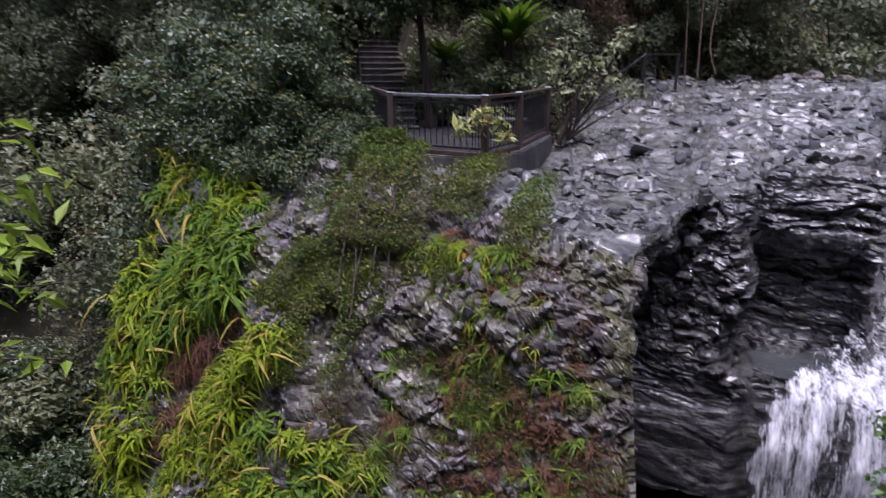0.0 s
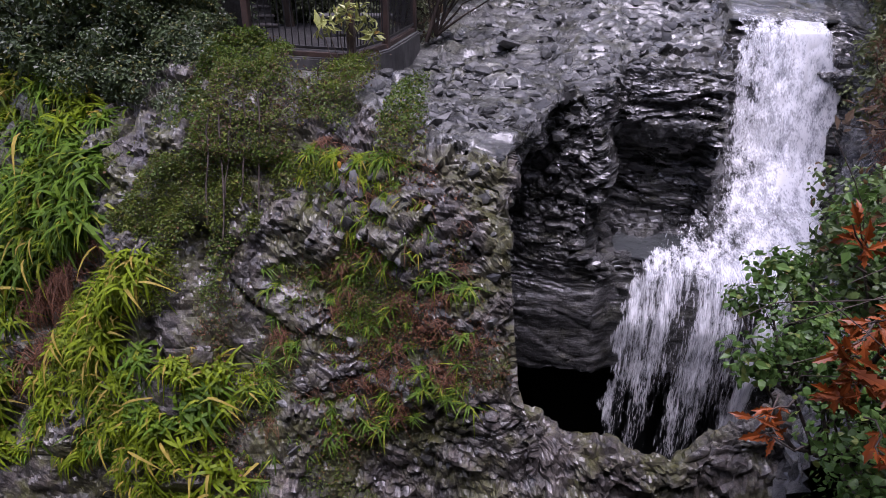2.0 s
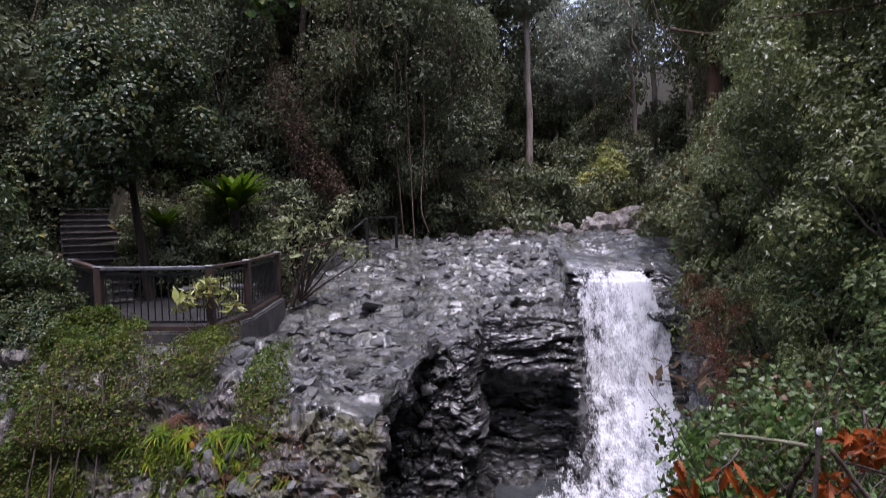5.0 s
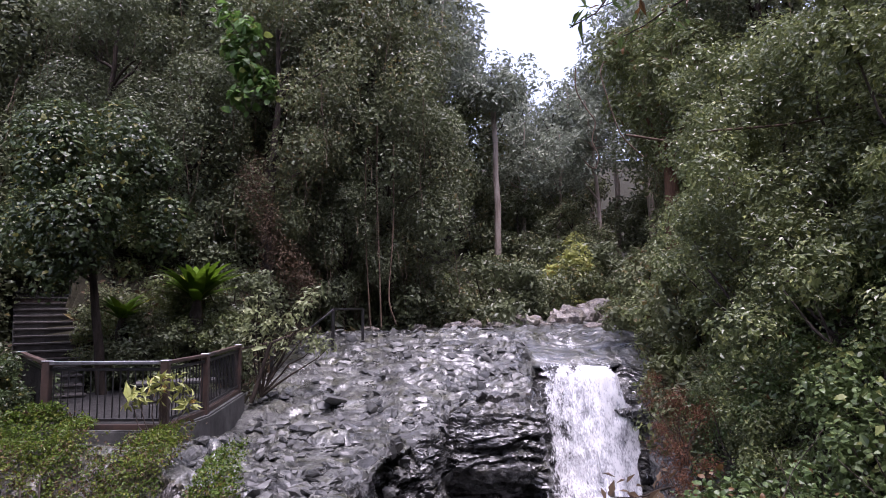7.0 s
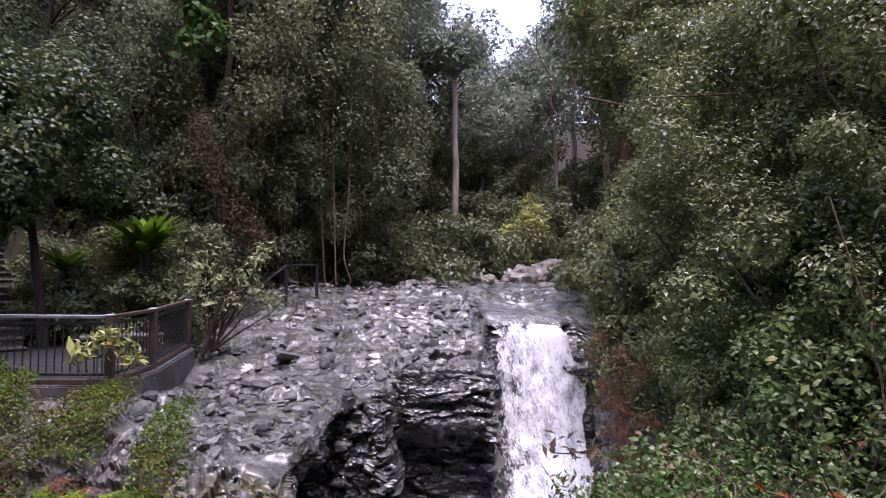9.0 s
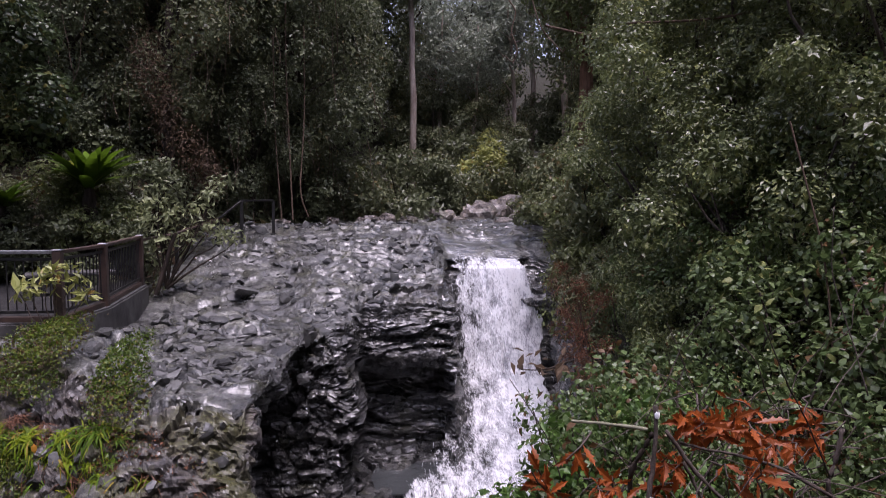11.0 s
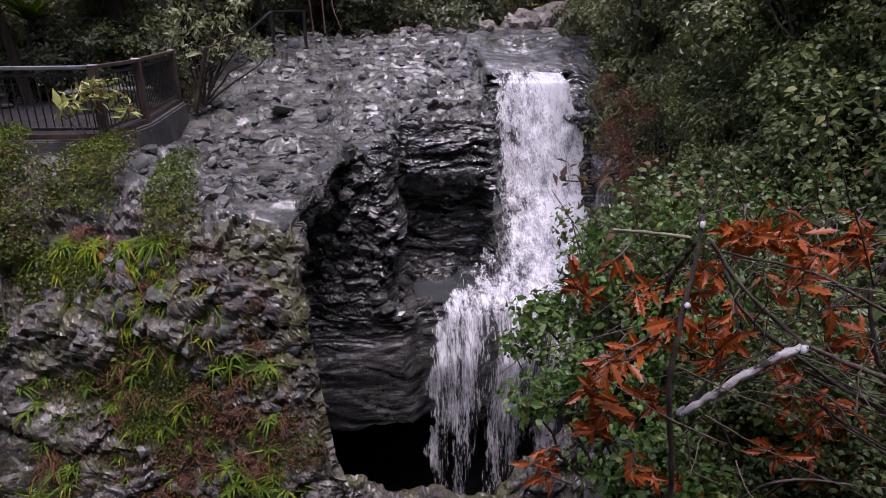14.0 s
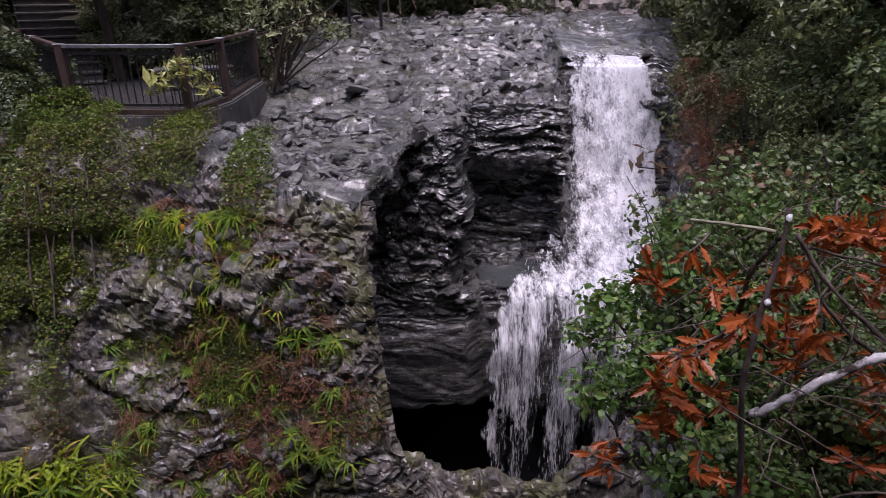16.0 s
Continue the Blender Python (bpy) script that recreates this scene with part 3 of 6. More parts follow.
def build_rock():
    us = np.concatenate([np.arange(-15, -9, 0.08), np.arange(-9, -0.02, 0.036), np.linspace(0, 0.36, 100), np.arange(0.38, 1.9, 0.03), np.arange(1.9, 6.0, 0.042), np.arange(6.0, 9.0, 0.1)])
    nw, npl = 225, 270
    hold = smooth(-4.0, -0.8, us) * smooth(4.0, 1.0, us)
    g = np.linspace(0, 1, nw)
    g = np.sort(np.concatenate([0.45 * g + 0.55 * g ** 1.5, np.linspace(0.325, 0.385, 30)]))[:, None]
    xt = us + hold * (-1.06)
    zt = np.minimum(shelf_z(xt, brim_y(xt)), 0.25)
    Z = zt[None] + (-11.5 - zt)[None] * g
    soft = np.interp(Z, [-1.6, -1.0, -0.5, 0.4], [0.36, 0.45, 1.6, 2.2])
    inside = smooth(0.0, 1.0, us[None] / soft)
    undercut = smooth(-1.3, -2.0, Z) * (smooth(0, 0.22, us) * smooth(3.2, 0.36, us))[None]
    X = us[None] + hold[None] * edge_x(Z) - (0.95 + 0.7 * smooth(-3.0, -6.0, Z)) * undercut
    Y = front_y(X, Z) * (1 - inside) + back_y(X, Z) * inside
    y0, xt = Y[0], X[0]
    h = np.linspace(1, 0, npl, endpoint=False)[:, None]
    PY = y0[None] + (31 - y0)[None] * h ** 1.5
    PX = np.broadcast_to(xt, PY.shape)
    PZ = shelf_z(PX, PY) + (zt - shelf_z(xt, y0))[None] * np.exp(-(PY - y0[None]) / 0.9)
    G = np.stack([np.concatenate([PX, X]), np.concatenate([PY, Y]), np.concatenate([PZ, Z])], 2)
    ins = np.concatenate([np.zeros_like(PY), inside]).ravel()
    fl = np.concatenate([np.broadcast_to(smooth(0.0, 0.06, h), PY.shape), np.zeros_like(Y)]).ravel()
    calm = np.broadcast_to(smooth(-0.25, 0.0, us) * smooth(0.7, 0.4, us), G.shape[:2]).ravel() * smooth(-1.1, -0.7, G[:, :, 2].ravel())
    v, tone = broken(G, ins, fl, 1 - 0.3 * calm)
    faces = grid_faces(G.shape[0], G.shape[1])
    fc = G.reshape(-1, 3)[faces].mean(1)
    fray = 0.25 * vnoise(fc * 2.0, 14)
    # Faces inside the opening take the darker wet rock that carries its shade.
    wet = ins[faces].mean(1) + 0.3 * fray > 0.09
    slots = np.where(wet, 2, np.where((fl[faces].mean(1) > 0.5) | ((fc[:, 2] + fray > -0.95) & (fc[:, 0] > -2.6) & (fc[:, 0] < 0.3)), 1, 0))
    me = raw_mesh("rock_shelf", v, faces, [M_ROCK, M_SHELF, M_WET_SHADED], False, slots)
    me.polygons.foreach_set("use_smooth", (fl[faces].mean(1) > 0.5) | (fc[:, 2] < -4.3) & (ins[faces].mean(1) > 0.5))
    stone_tones(me, tone)
    return tagged(new("rock_shelf", me), "grey fractured rock shelf and cliff beside a plunge hole, lichen and moss", "rock", kind="structure")


rock_shelf = build_rock()


def build_lip():
    """The near rim of the plunge hole: a rounded rock edge with a face on both sides."""
    xs = np.arange(-0.95, 7.5, 0.04)
    r = rim_z(xs) - 0.12 * smooth(-0.2, -0.9, xs)
    yf = front_y(xs, r) + 0.05
    rows = []
    for z in np.linspace(0, 1, 50) ** 1.5:
        rows.append(np.stack([xs, yf + 0.6, -12 + (r - 0.5 + 12) * z], 1))
    for a in np.linspace(0, np.pi, 34)[1:-1]:
        rows.append(np.stack([xs, yf + 0.3 + 0.3 * np.cos(a), r - 0.5 + 0.5 * np.sin(a)], 1))
    for z in np.linspace(0, 1, 90):
        zz = r - 0.5 + (-12 - r + 0.5) * z
        rows.append(np.stack([xs, front_y(xs, zz) + (yf - front_y(xs, r - 0.5)) * np.exp(-3 * z), zz], 1))
    G = np.array(rows)
    flat0 = np.zeros(G.shape[0] * G.shape[1])
    v, tone = broken(G, flat0, flat0)
    me = raw_mesh("rock_rim", v, grid_faces(*G.shape[:2]), M_ROCK)
    stone_tones(me, tone)
    tagged(new("rock_rim", me), "rounded grey rock rim at the foot of the plunge hole", "rock", kind="structure")


build_lip()


def face_point(x, z, out=0.0):
    """A place on the cliff in front, with the way that the rock faces there."""
    x, z = np.atleast_1d(np.asarray(x, float)), np.atleast_1d(np.asarray(z, float))
    y = wall_y(x, z)[0]
    dx = (wall_y(x + 0.1, z)[0] - wall_y(x - 0.1, z)[0]) / 0.2
    dz = (wall_y(x, z + 0.1)[0] - wall_y(x, z - 0.1)[0]) / 0.2
    n = unit(np.stack([dx, -np.ones_like(dx), dz], 1))
    return np.stack([x, y, z], 1) + n * out, n


# ---- ground ----
def bank_x(y):
    return np.interp(y, [-60, -10, 2, 3, 4.5, 6, 8, 12, 18, 24, 30, 60, 120], [4, 3.4, 2.3, 2.3, 2.5, 2.95, 3.6, 5.4, 6.9, 8.6, 10.5, 18, 34])


def build_bank_rock():
    """The wet rock wall on the far side of the hole, below the shrubs."""
    ys = np.arange(6.5, 21.5, 0.06)
    top = np.interp(ys, [6, 9, 14, 18, 22], [-1.2, -1.1, -0.3, 0.9, 1.5])
    rows = []
    for k in np.linspace(0, 1, 130) ** 1.2:
        z = top + (-12 - top) * k
        rows.append(np.stack([bank_x(ys) + 0.35 - 0.75 * np.minimum(1, k * 6) - 0.3 * k, ys, z], 1))
    G = np.array(rows)[:, ::-1]
    wet = np.ones(G.shape[0] * G.shape[1])
    v, tone = broken(G, wet, 0 * wet)
    me = raw_mesh("bank_rock", v, grid_faces(*G.shape[:2]), M_WET_SHADED)
    stone_tones(me, tone)
    tagged(new("bank_rock", me), "dark wet rock wall beside the waterfall", "rock", kind="structure")


build_bank_rock()


def ground_z(x, y):
    x, y = np.asarray(x, float), np.asarray(y, float)
    bed = np.interp(y, [-200, 1.9, 2.6, 4.5, 18.5, 20.2, 21, 24, 27, 40, 60, 100, 200, 600], [0.12, 0.12, -3.5, -12, -12, -1.6, -0.8, 0.0, 0.4, 1.8, 4, 12, 34, 90])
    foot = np.interp(x, [-60, -30, -14, -12, -9, -5.2, -4.2, -3, -1.5, 2, 6, 9, 14], [8, 11.5, 13.2, 14.2, 16.6, 16.4, 17.0, 20, 24, 30, 40, 60, 130])
    steep = np.interp(x, [-14, -9, -5, -4, 0, 9], [1.5, 0.75, 0.7, 0.36, 0.34, 0.3])
    low = np.interp(x, [-15, -11.2, -10.4], [-11.0, -9.0, 0.0])
    left = np.where(y > foot, np.maximum(low, np.where(x > -4, bed, -99)) + (y - foot) * steep, -99)
    left = np.minimum(left, 45)
    pad = np.where((x > -10.4) & (x < -3.7 + 0.0 * y) & (y > 11.75) & (y <= foot), -0.14, -99)
    xr = bank_x(y)
    zb = np.interp(y, [-60, 0, 3, 4.5, 6, 9, 14, 18, 24, 30, 60], [0.1, 0.1, -0.5, -0.9, -1.3, -1.2, -0.6, 0.3, 1.1, 1.6, 4])
    tilt = np.interp(y, [-60, 3, 5, 7, 14, 20], [0.5, 0.5, 1.0, 1.9, 1.9, 1.15])
    right = np.where(x > xr, zb + tilt * (x - xr), np.where(x > xr - 0.5, zb + 30.0 * (x - xr), -99))
    right = np.minimum(right, 42)
    behind = np.where(y < -6, 0.12 + 0.6 * (-6 - y), -99)
    z = np.maximum.reduce([bed, left, pad, right, np.minimum(behind, 40)])
    bank = np.where((y < 4.4) & (x < -3.0), np.interp(y, [2.0, 4.4], [0.1, -8]), -99)
    z = np.maximum(z, bank)
    flight = (np.abs(x + 9.15 + 0.65 * (y - 17)) < 1.15) & (y > 14.6) & (y < 26)
    return np.where(flight, np.minimum(z, 0.75 + (y - 17) * 0.467), z)


def build_ground():
    ax = np.concatenate([np.arange(-420, -60, 30), np.arange(-60, -16, 1.4), np.arange(-16, 12, 0.3), np.arange(12, 60, 1.5), np.arange(60, 430, 30)])
    ay = np.concatenate([np.arange(-300, -12, 24), np.arange(-12, 32, 0.3), np.arange(32, 80, 1.5), np.arange(80, 620, 25)])
    X, Y = np.meshgrid(ax, ay)
    x, y = X.ravel(), Y.ravel()
    z = ground_z(x, y)
    p = np.stack([x, y, z], 1)
    z = z + fbm(p * [0.6, 0.6, 0.2], 3, 51) * 0.14 * smooth(2.2, 5, y)
    me = raw_mesh("ground", np.stack([x, y, z], 1), grid_faces(len(ay), len(ax)), M_SOIL, True)
    return tagged(new("ground", me), "dark forest soil with leaf litter on steep valley sides", "ground", kind="structure")


build_ground()


def stone_mesh(name, size, mat, seed, squash=(1, 0.8, 0.6), detail=3):
    """A broken, angular stone."""
    bm = bmesh.new()
    bmesh.ops.create_icosphere(bm, subdivisions=detail, radius=1)
    v = np.array([q.co[:] for q in bm.verts])
    h, c = blocks(v * 1.25 + seed * 7.7, 61)
    if detail < 2:
        h = h * 1.3 + rng.normal(size=len(v)) * 0.7
    v = v * (1 + 0.22 * h - 0.04 * c + 0.08 * vnoise(v * 3 + seed, 8))[:, None] * np.array(squash) * size
    for q, co in zip(bm.verts, v):
        q.co = co
    me = bpy.data.meshes.new(name)
    bm.to_mesh(me)
    bm.free()
    me.materials.append(mat)
    return me


# Boulders at the head of the shelf.
for n, (x, y, z, s, sq) in enumerate([(4.75, 27.4, 1.3, 0.62, (1.1, 0.8, 0.55)), (6.6, 28.2, 1.3, 0.95, (1.05, 0.8, 0.75)), (7.9, 29.6, 1.5, 0.75, (1, 0.9, 0.7)),
                                      (8.9, 30.8, 1.8, 0.8, (1, 0.9, 0.7)), (7.4, 26.6, 0.95, 0.5, (1, 0.8, 0.7)), (1.6, 25.2, 1.15, 0.42, (1.1, 0.7, 0.6)), (2.4, 25.9, 1.2, 0.36, (1, 0.8, 0.8)),
                                      (0.2, 25.2, 1.15, 0.35, (1.2, 0.8, 0.6)), (-1.6, 23.4, 1.15, 0.4, (1.2, 0.8, 0.5)), (5.6, 27.0, 1.1, 0.33, (1.2, 0.9, 0.6)), (3.3, 26.7, 1.15, 0.33, (1.3, 0.8, 0.6)), (8.3, 27.4, 1.3, 0.45, (1, 0.9, 0.7))]):
    b = new("boulder", stone_mesh("boulder", s, M_BOULDER, n + 2, sq))
    b.matrix_basis = pose(x, y, z, 0, 0, 37 * n)
    tagged(b, "rounded brown-grey boulder at the head of the creek bed", "boulder", "creek boulders")

# Broken stones all over the shelf: they sit on the rock where a plumb line meets it.
from mathutils.bvhtree import BVHTree

rock_me = rock_shelf.data
rock_co = np.empty(len(rock_me.vertices) * 3, np.float32)
rock_me.vertices.foreach_get("co", rock_co)
rock_ix = np.empty(len(rock_me.loops), np.int32)
rock_me.loops.foreach_get("vertex_index", rock_ix)
rock_tree = BVHTree.FromPolygons(rock_co.reshape(-1, 3).tolist(), rock_ix.reshape(-1, 4).tolist())
stones = [stone_mesh("stone", 1.0, M_STONE, 20 + n, (1.15, 0.75, 0.3 + 0.02 * n), 1) for n in range(8)]
shapes = []
for me in stones:
    co = np.array([v.co[:] for v in me.vertices])
    shapes.append((co, np.array([p.vertices[:] for p in me.polygons])))
rubble, placed = [], 0
for n in range(2700):
    x = rng.uniform(-3.9, 3.4)
    y = float(brim_y(x)) - 0.2 + 12.5 * rng.random() ** 1.25
    if y > 24.5:
        continue
    hit, nrm, _, _ = rock_tree.ray_cast(Vector((x, y, 6)), Vector((0, 0, -1)))
    if hit is None or hit.z < -1.6 or vnoise(np.array([[x * 0.8, y * 0.9, 3.0]]), 57)[0] < rng.uniform(-0.7, 0.1):
        continue
    size = (0.03 + 0.2 * rng.random() ** 4.5) * (0.85 + 0.02 * (y - 12))
    turn = nrm.to_track_quat("Z", "Y").to_matrix().to_4x4() @ pose(0, 0, 0, rng.uniform(-20, 12), rng.uniform(-16, 16), rng.uniform(-35, 35) + 180 * (n % 2))
    m4 = Matrix.Translation(hit - nrm * size * rng.uniform(0.0, 0.2)) @ turn @ Matrix.Scale(size, 4)
    k = n % 8
    if placed < 290 and y < 19:
        o = new("stone", stones[k])
        o.parent = rock_shelf
        o.matrix_basis = m4
        placed += 1
    else:
        a = np.array(m4)
        rubble.append((shapes[k][0] @ a[:3, :3].T + a[:3, 3], shapes[k][1]))
for n in range(240):
    x = rng.uniform(-2.6, 0.9)
    y = float(brim_y(x)) + rng.uniform(-1.6, 0.5)
    hit, nrm, _, _ = rock_tree.ray_cast(Vector((x, y - 3.0, 4.0)), Vector((0, 0.6, -0.8)))
    if hit is None or hit.z < -1.9:
        continue
    size = 0.05 + 0.16 * rng.random() ** 2.2
    turn = nrm.to_track_quat("Z", "Y").to_matrix().to_4x4() @ pose(0, 0, 0, rng.uniform(-30, 30), rng.uniform(-30, 30), rng.uniform(0, 360))
    a = np.array(Matrix.Translation(hit) @ turn @ Matrix.Scale(size, 4))
    k = n % 8
    rubble.append((shapes[k][0] @ a[:3, :3].T + a[:3, 3], shapes[k][1]))
for n in range(150):
    x, z = rng.uniform(-4.6, -0.95), rng.uniform(-5.6, -0.5)
    hit, nrm, _, _ = rock_tree.ray_cast(Vector((x, 2, z)), Vector((0, 1, 0)))
    if hit is None or hit.y > 12:
        continue
    size = 0.04 + 0.1 * rng.random() ** 2.5
    turn = nrm.to_track_quat("Z", "Y").to_matrix().to_4x4() @ pose(0, 0, 0, rng.uniform(-30, 30), rng.uniform(-30, 30), rng.uniform(0, 360))
    a = np.array(Matrix.Translation(hit) @ turn @ Matrix.Scale(size, 4))
    k = n % 8
    rubble.append((shapes[k][0] @ a[:3, :3].T + a[:3, 3], shapes[k][1]))
v, f = joined(rubble)
tagged(part("rubble", raw_mesh("rubble", v, f, M_STONE), rock_shelf, "small broken grey stones"), kind="stuff")
ledge = [stone_mesh("ledge_stone", 1.0, M_WET_SHADED, 50 + n, (1, 0.8, 0.5), 2) for n in range(3)]
for n in range(46):
    x, y = rng.uniform(-0.3, 2.7), rng.uniform(13.2, 14.3)
    hit, nrm, _, _ = rock_tree.ray_cast(Vector((x, y, -3.4)), Vector((0, 0, -1)))
    if hit is None or hit.z < -5.2:
        continue
    o = new("ledge_stone", ledge[n % 3])
    o.parent = rock_shelf
    o.matrix_basis = Matrix.Translation(hit) @ pose(0, 0, 0, rng.uniform(-20, 20), rng.uniform(-20, 20), rng.uniform(0, 360)) @ Matrix.Scale(rng.uniform(0.12, 0.34), 4)
o = new("white_pebble", stone_mesh("white_pebble", 0.07, M_CONCRETE, 77, (1, 0.8, 0.6), 2))
o.parent = rock_shelf
o.matrix_basis = pose(1.08, 13.55, -4.1)
o = new("pale_stone", stones[2])
o.parent = rock_shelf
o.matrix_basis = pose(-1.79, 16.0, -0.18, 10, 12, 60) @ Matrix.Diagonal((0.5, 0.3, 0.4, 1))

# ---- water ----
def sheet(name, left, right, rows, cols, mat, ripple, parent, label, cover):
    """A sheet of falling water between two side lines. cover(s, t) closes or opens it: s across, t down."""
    left, right = np.array(left, float), np.array(right, float)
    t = np.linspace(0, 1, rows)
    k = np.linspace(0, 1, len(left))
    L = np.stack([np.interp(t, k, left[:, i]) for i in range(3)], 1)
    R = np.stack([np.interp(t, k, right[:, i]) for i in range(3)], 1)
    for _ in range(rows // 24):
        L[1:-1] = (L[:-2] + 2 * L[1:-1] + L[2:]) / 4
        R[1:-1] = (R[:-2] + 2 * R[1:-1] + R[2:]) / 4
    s = np.linspace(-0.04, 1.04, cols)
    g = L[:, None] * (1 - s)[None, :, None] + R[:, None] * s[None, :, None]
    p = g.reshape(-1, 3)
    swell = fbm(p * [2.6, 1.0, 0.9], 3, 71) * ripple
    g = g + np.stack([0.3 * fbm(p * [1.5, 1, 0.8], 3, 75) * ripple, -np.abs(swell) * 1.2, 0.2 * swell], 1).reshape(g.shape)
    g[:, :, 1] -= (0.25 * np.sin(np.pi * np.clip(s, 0, 1)))[None]
    T, S = np.meshgrid(t, s, indexing="ij")
    rag = 0.05 * fbm(np.stack([T.ravel() * 18, S.ravel() * 3, T.ravel() * 0 + rows], 1), 3, 77).reshape(T.shape)
    edge = smooth(-0.03, 0.09, S + rag) * smooth(1.03, 0.92, S + rag)
    c = (cover(S, T) + 0.9) * edge - 0.9
    me = raw_mesh(name, g.reshape(-1, 3), grid_faces(rows, cols), mat, True)
    at = me.attributes.new("cover", "FLOAT", "POINT")
    at.data.foreach_set("value", c.ravel().astype(np.float32))
    return part(name, me, parent, label)


waterfall = thing("waterfall", "white waterfall pouring over a rock lip into a dark plunge hole", "waterfall", kind="structure")
FALL_L = [(3.5, 18.7, 0.4), (3.5, 18.25, 0.05), (3.35, 17.6, -0.8), (3.3, 16.9, -2.3), (2.75, 15.5, -3.4), (2.0, 14.3, -4.0), (1.25, 13.2, -4.3), (1.05, 12.7, -5.3), (0.9, 12.6, -7.2), (0.7, 12.4, -9.3), (0.6, 12.3, -11.5)]
FALL_R = [(5.75, 18.7, 0.25), (5.8, 18.25, 0.05), (6.15, 18.0, -1.1), (6.05, 17.2, -2.6), (5.8, 16.0, -3.4), (5.5, 14.8, -3.9), (5.0, 13.6, -4.3), (4.7, 12.9, -5.3), (4.4, 12.8, -7.2), (4.1, 12.5, -9.3), (3.9, 12.3, -11.5)]
behind = lambda line, d, w: [(x + w, y + d, z) for x, y, z in line]


def jet(S, at, wide, much):
    return much * np.exp(-((S - at) / wide) ** 2)


def upper_cover(S, T):
    return 0.035 + 0.13 * smooth(0.1, 0.8, S) - 0.14 * smooth(0.2, 0.0, T) * smooth(0.75, 0.4, S) - 0.14 * smooth(0.3, 0.05, S) * smooth(0.55, 0.8, T) - 0.5 * smooth(0.8, 1.0, T)


def apron_cover(S, T):
    return 0.02 + 0.12 * smooth(0.2, 0.8, S) - 0.4 * smooth(0.2, 0.0, T) - 0.3 * smooth(0.75, 1.0, T)


def lower_cover(S, T):
    c = 0.005 + jet(S, 0.08, 0.1, 0.08) + jet(S, 0.27, 0.05, 0.08) + jet(S, 0.52, 0.13, 0.08) + jet(S, 0.84, 0.05, 0.24) - jet(S, 0.38, 0.05, 0.05)
    return c - 0.1 * smooth(0.3, 0.9, T) - 0.4 * smooth(0.12, 0.0, T)


sheet("upper_fall", FALL_L[:6], FALL_R[:6], 150, 90, W_FALL, 0.09, waterfall, "dense white upper fall", upper_cover)
sheet("upper_fall", behind(FALL_L[:6], 0.25, 0.15), behind(FALL_R[:6], 0.25, -0.15), 120, 70, W_FALL, 0.06, waterfall, "dense white upper fall", upper_cover)
sheet("apron", FALL_L[3:8], FALL_R[3:8], 150, 90, W_FALL, 0.05, waterfall, "broken white water over the ledge", apron_cover)
sheet("apron", behind(FALL_L[3:8], 0.15, 0.25), behind(FALL_R[3:8], 0.15, 0.1), 120, 80, W_FALL, 0.05, waterfall, "broken white water over the ledge", apron_cover)
sheet("lower_fall", FALL_L[5:], FALL_R[5:], 170, 100, W_VEIL, 0.1, waterfall, "thin streaked lower fall", lower_cover)
sheet("lower_fall", behind(FALL_L[5:], 0.3, 0.12), behind(FALL_R[5:], 0.3, 0.2), 120, 70, W_VEIL, 0.1, waterfall, "thin streaked lower fall", lower_cover)
sheet("lip_water", [(3.4, 20.4, 0.6), (3.35, 19.6, 0.5), (3.45, 18.7, 0.4), (3.5, 18.25, 0.08)], [(6.0, 20.4, 0.58), (5.9, 19.6, 0.46), (5.75, 18.7, 0.27), (5.8, 18.25, 0.05)], 70, 80, W_FALL, 0.03, waterfall, "thin clear water sliding over the lip", lambda S, T: -0.06 + 0.14 * T - 0.3 * smooth(0.25, 0.0, T))
sheet("cascade", [(4.7, 21.4, 0.9), (4.5, 20.9, 0.78), (4.3, 20.2, 0.5)], [(5.5, 21.4, 0.9), (5.5, 20.9, 0.78), (5.4, 20.2, 0.5)], 30, 60, W_FALL, 0.05, waterfall, "low white cascade above the lip", lambda S, T: 0.02 - 0.15 * np.abs(2 * S - 1) - 0.3 * smooth(0.3, 0.0, T) - 0.2 * smooth(0.6, 1.0, T))
UP_L, UP_R = FALL_L[1:7], FALL_R[1:7]


def spray(n, left, right, spread, size):
    """Separate drops and short strands that fly off the fall."""
    t = rng.random(n)
    k = np.linspace(0, 1, len(left))
    L = np.stack([np.interp(t, k, np.array(left)[:, i]) for i in range(3)], 1)
    R = np.stack([np.interp(t, k, np.array(right)[:, i]) for i in range(3)], 1)
    s = rng.beta(0.8, 0.8, n)[:, None]
    p = L * (1 - s) + R * s + rng.normal(size=(n, 3)) * spread - [0, 0.22, 0]
    ln = size * np.exp(rng.normal(size=n) * 0.5)
    axis = np.stack([rng.normal(size=n) * 0.12, rng.normal(size=n) * 0.1, -np.ones(n)], 1)
    return leaf_arrays(p, axis, np.tile([0.0, -1, 0.2], (n, 1)) + rng.normal(size=(n, 3)) * 0.3, ln, ln * 0.055, 0.3, 0)


M_DROP = plain_material("water_drops", (0.8, 0.82, 0.85), (0.93, 0.94, 0.96), 3, 0.3, 0, 0.002)
v, f = spray(900, UP_L, UP_R, [0.12, 0.12, 0.1], 0.08)
tagged(part("spray", raw_mesh("spray", v, f, M_DROP), waterfall, "flying drops and strands"), kind="stuff")

m, n_, l_, b_ = nodes_of("creek_water")
b_.inputs["Base Color"].default_value = (0.05, 0.055, 0.055, 1)
b_.inputs["Roughness"].default_value = 0.12
rp = tex(n_, l_, "Noise", 5, 4)
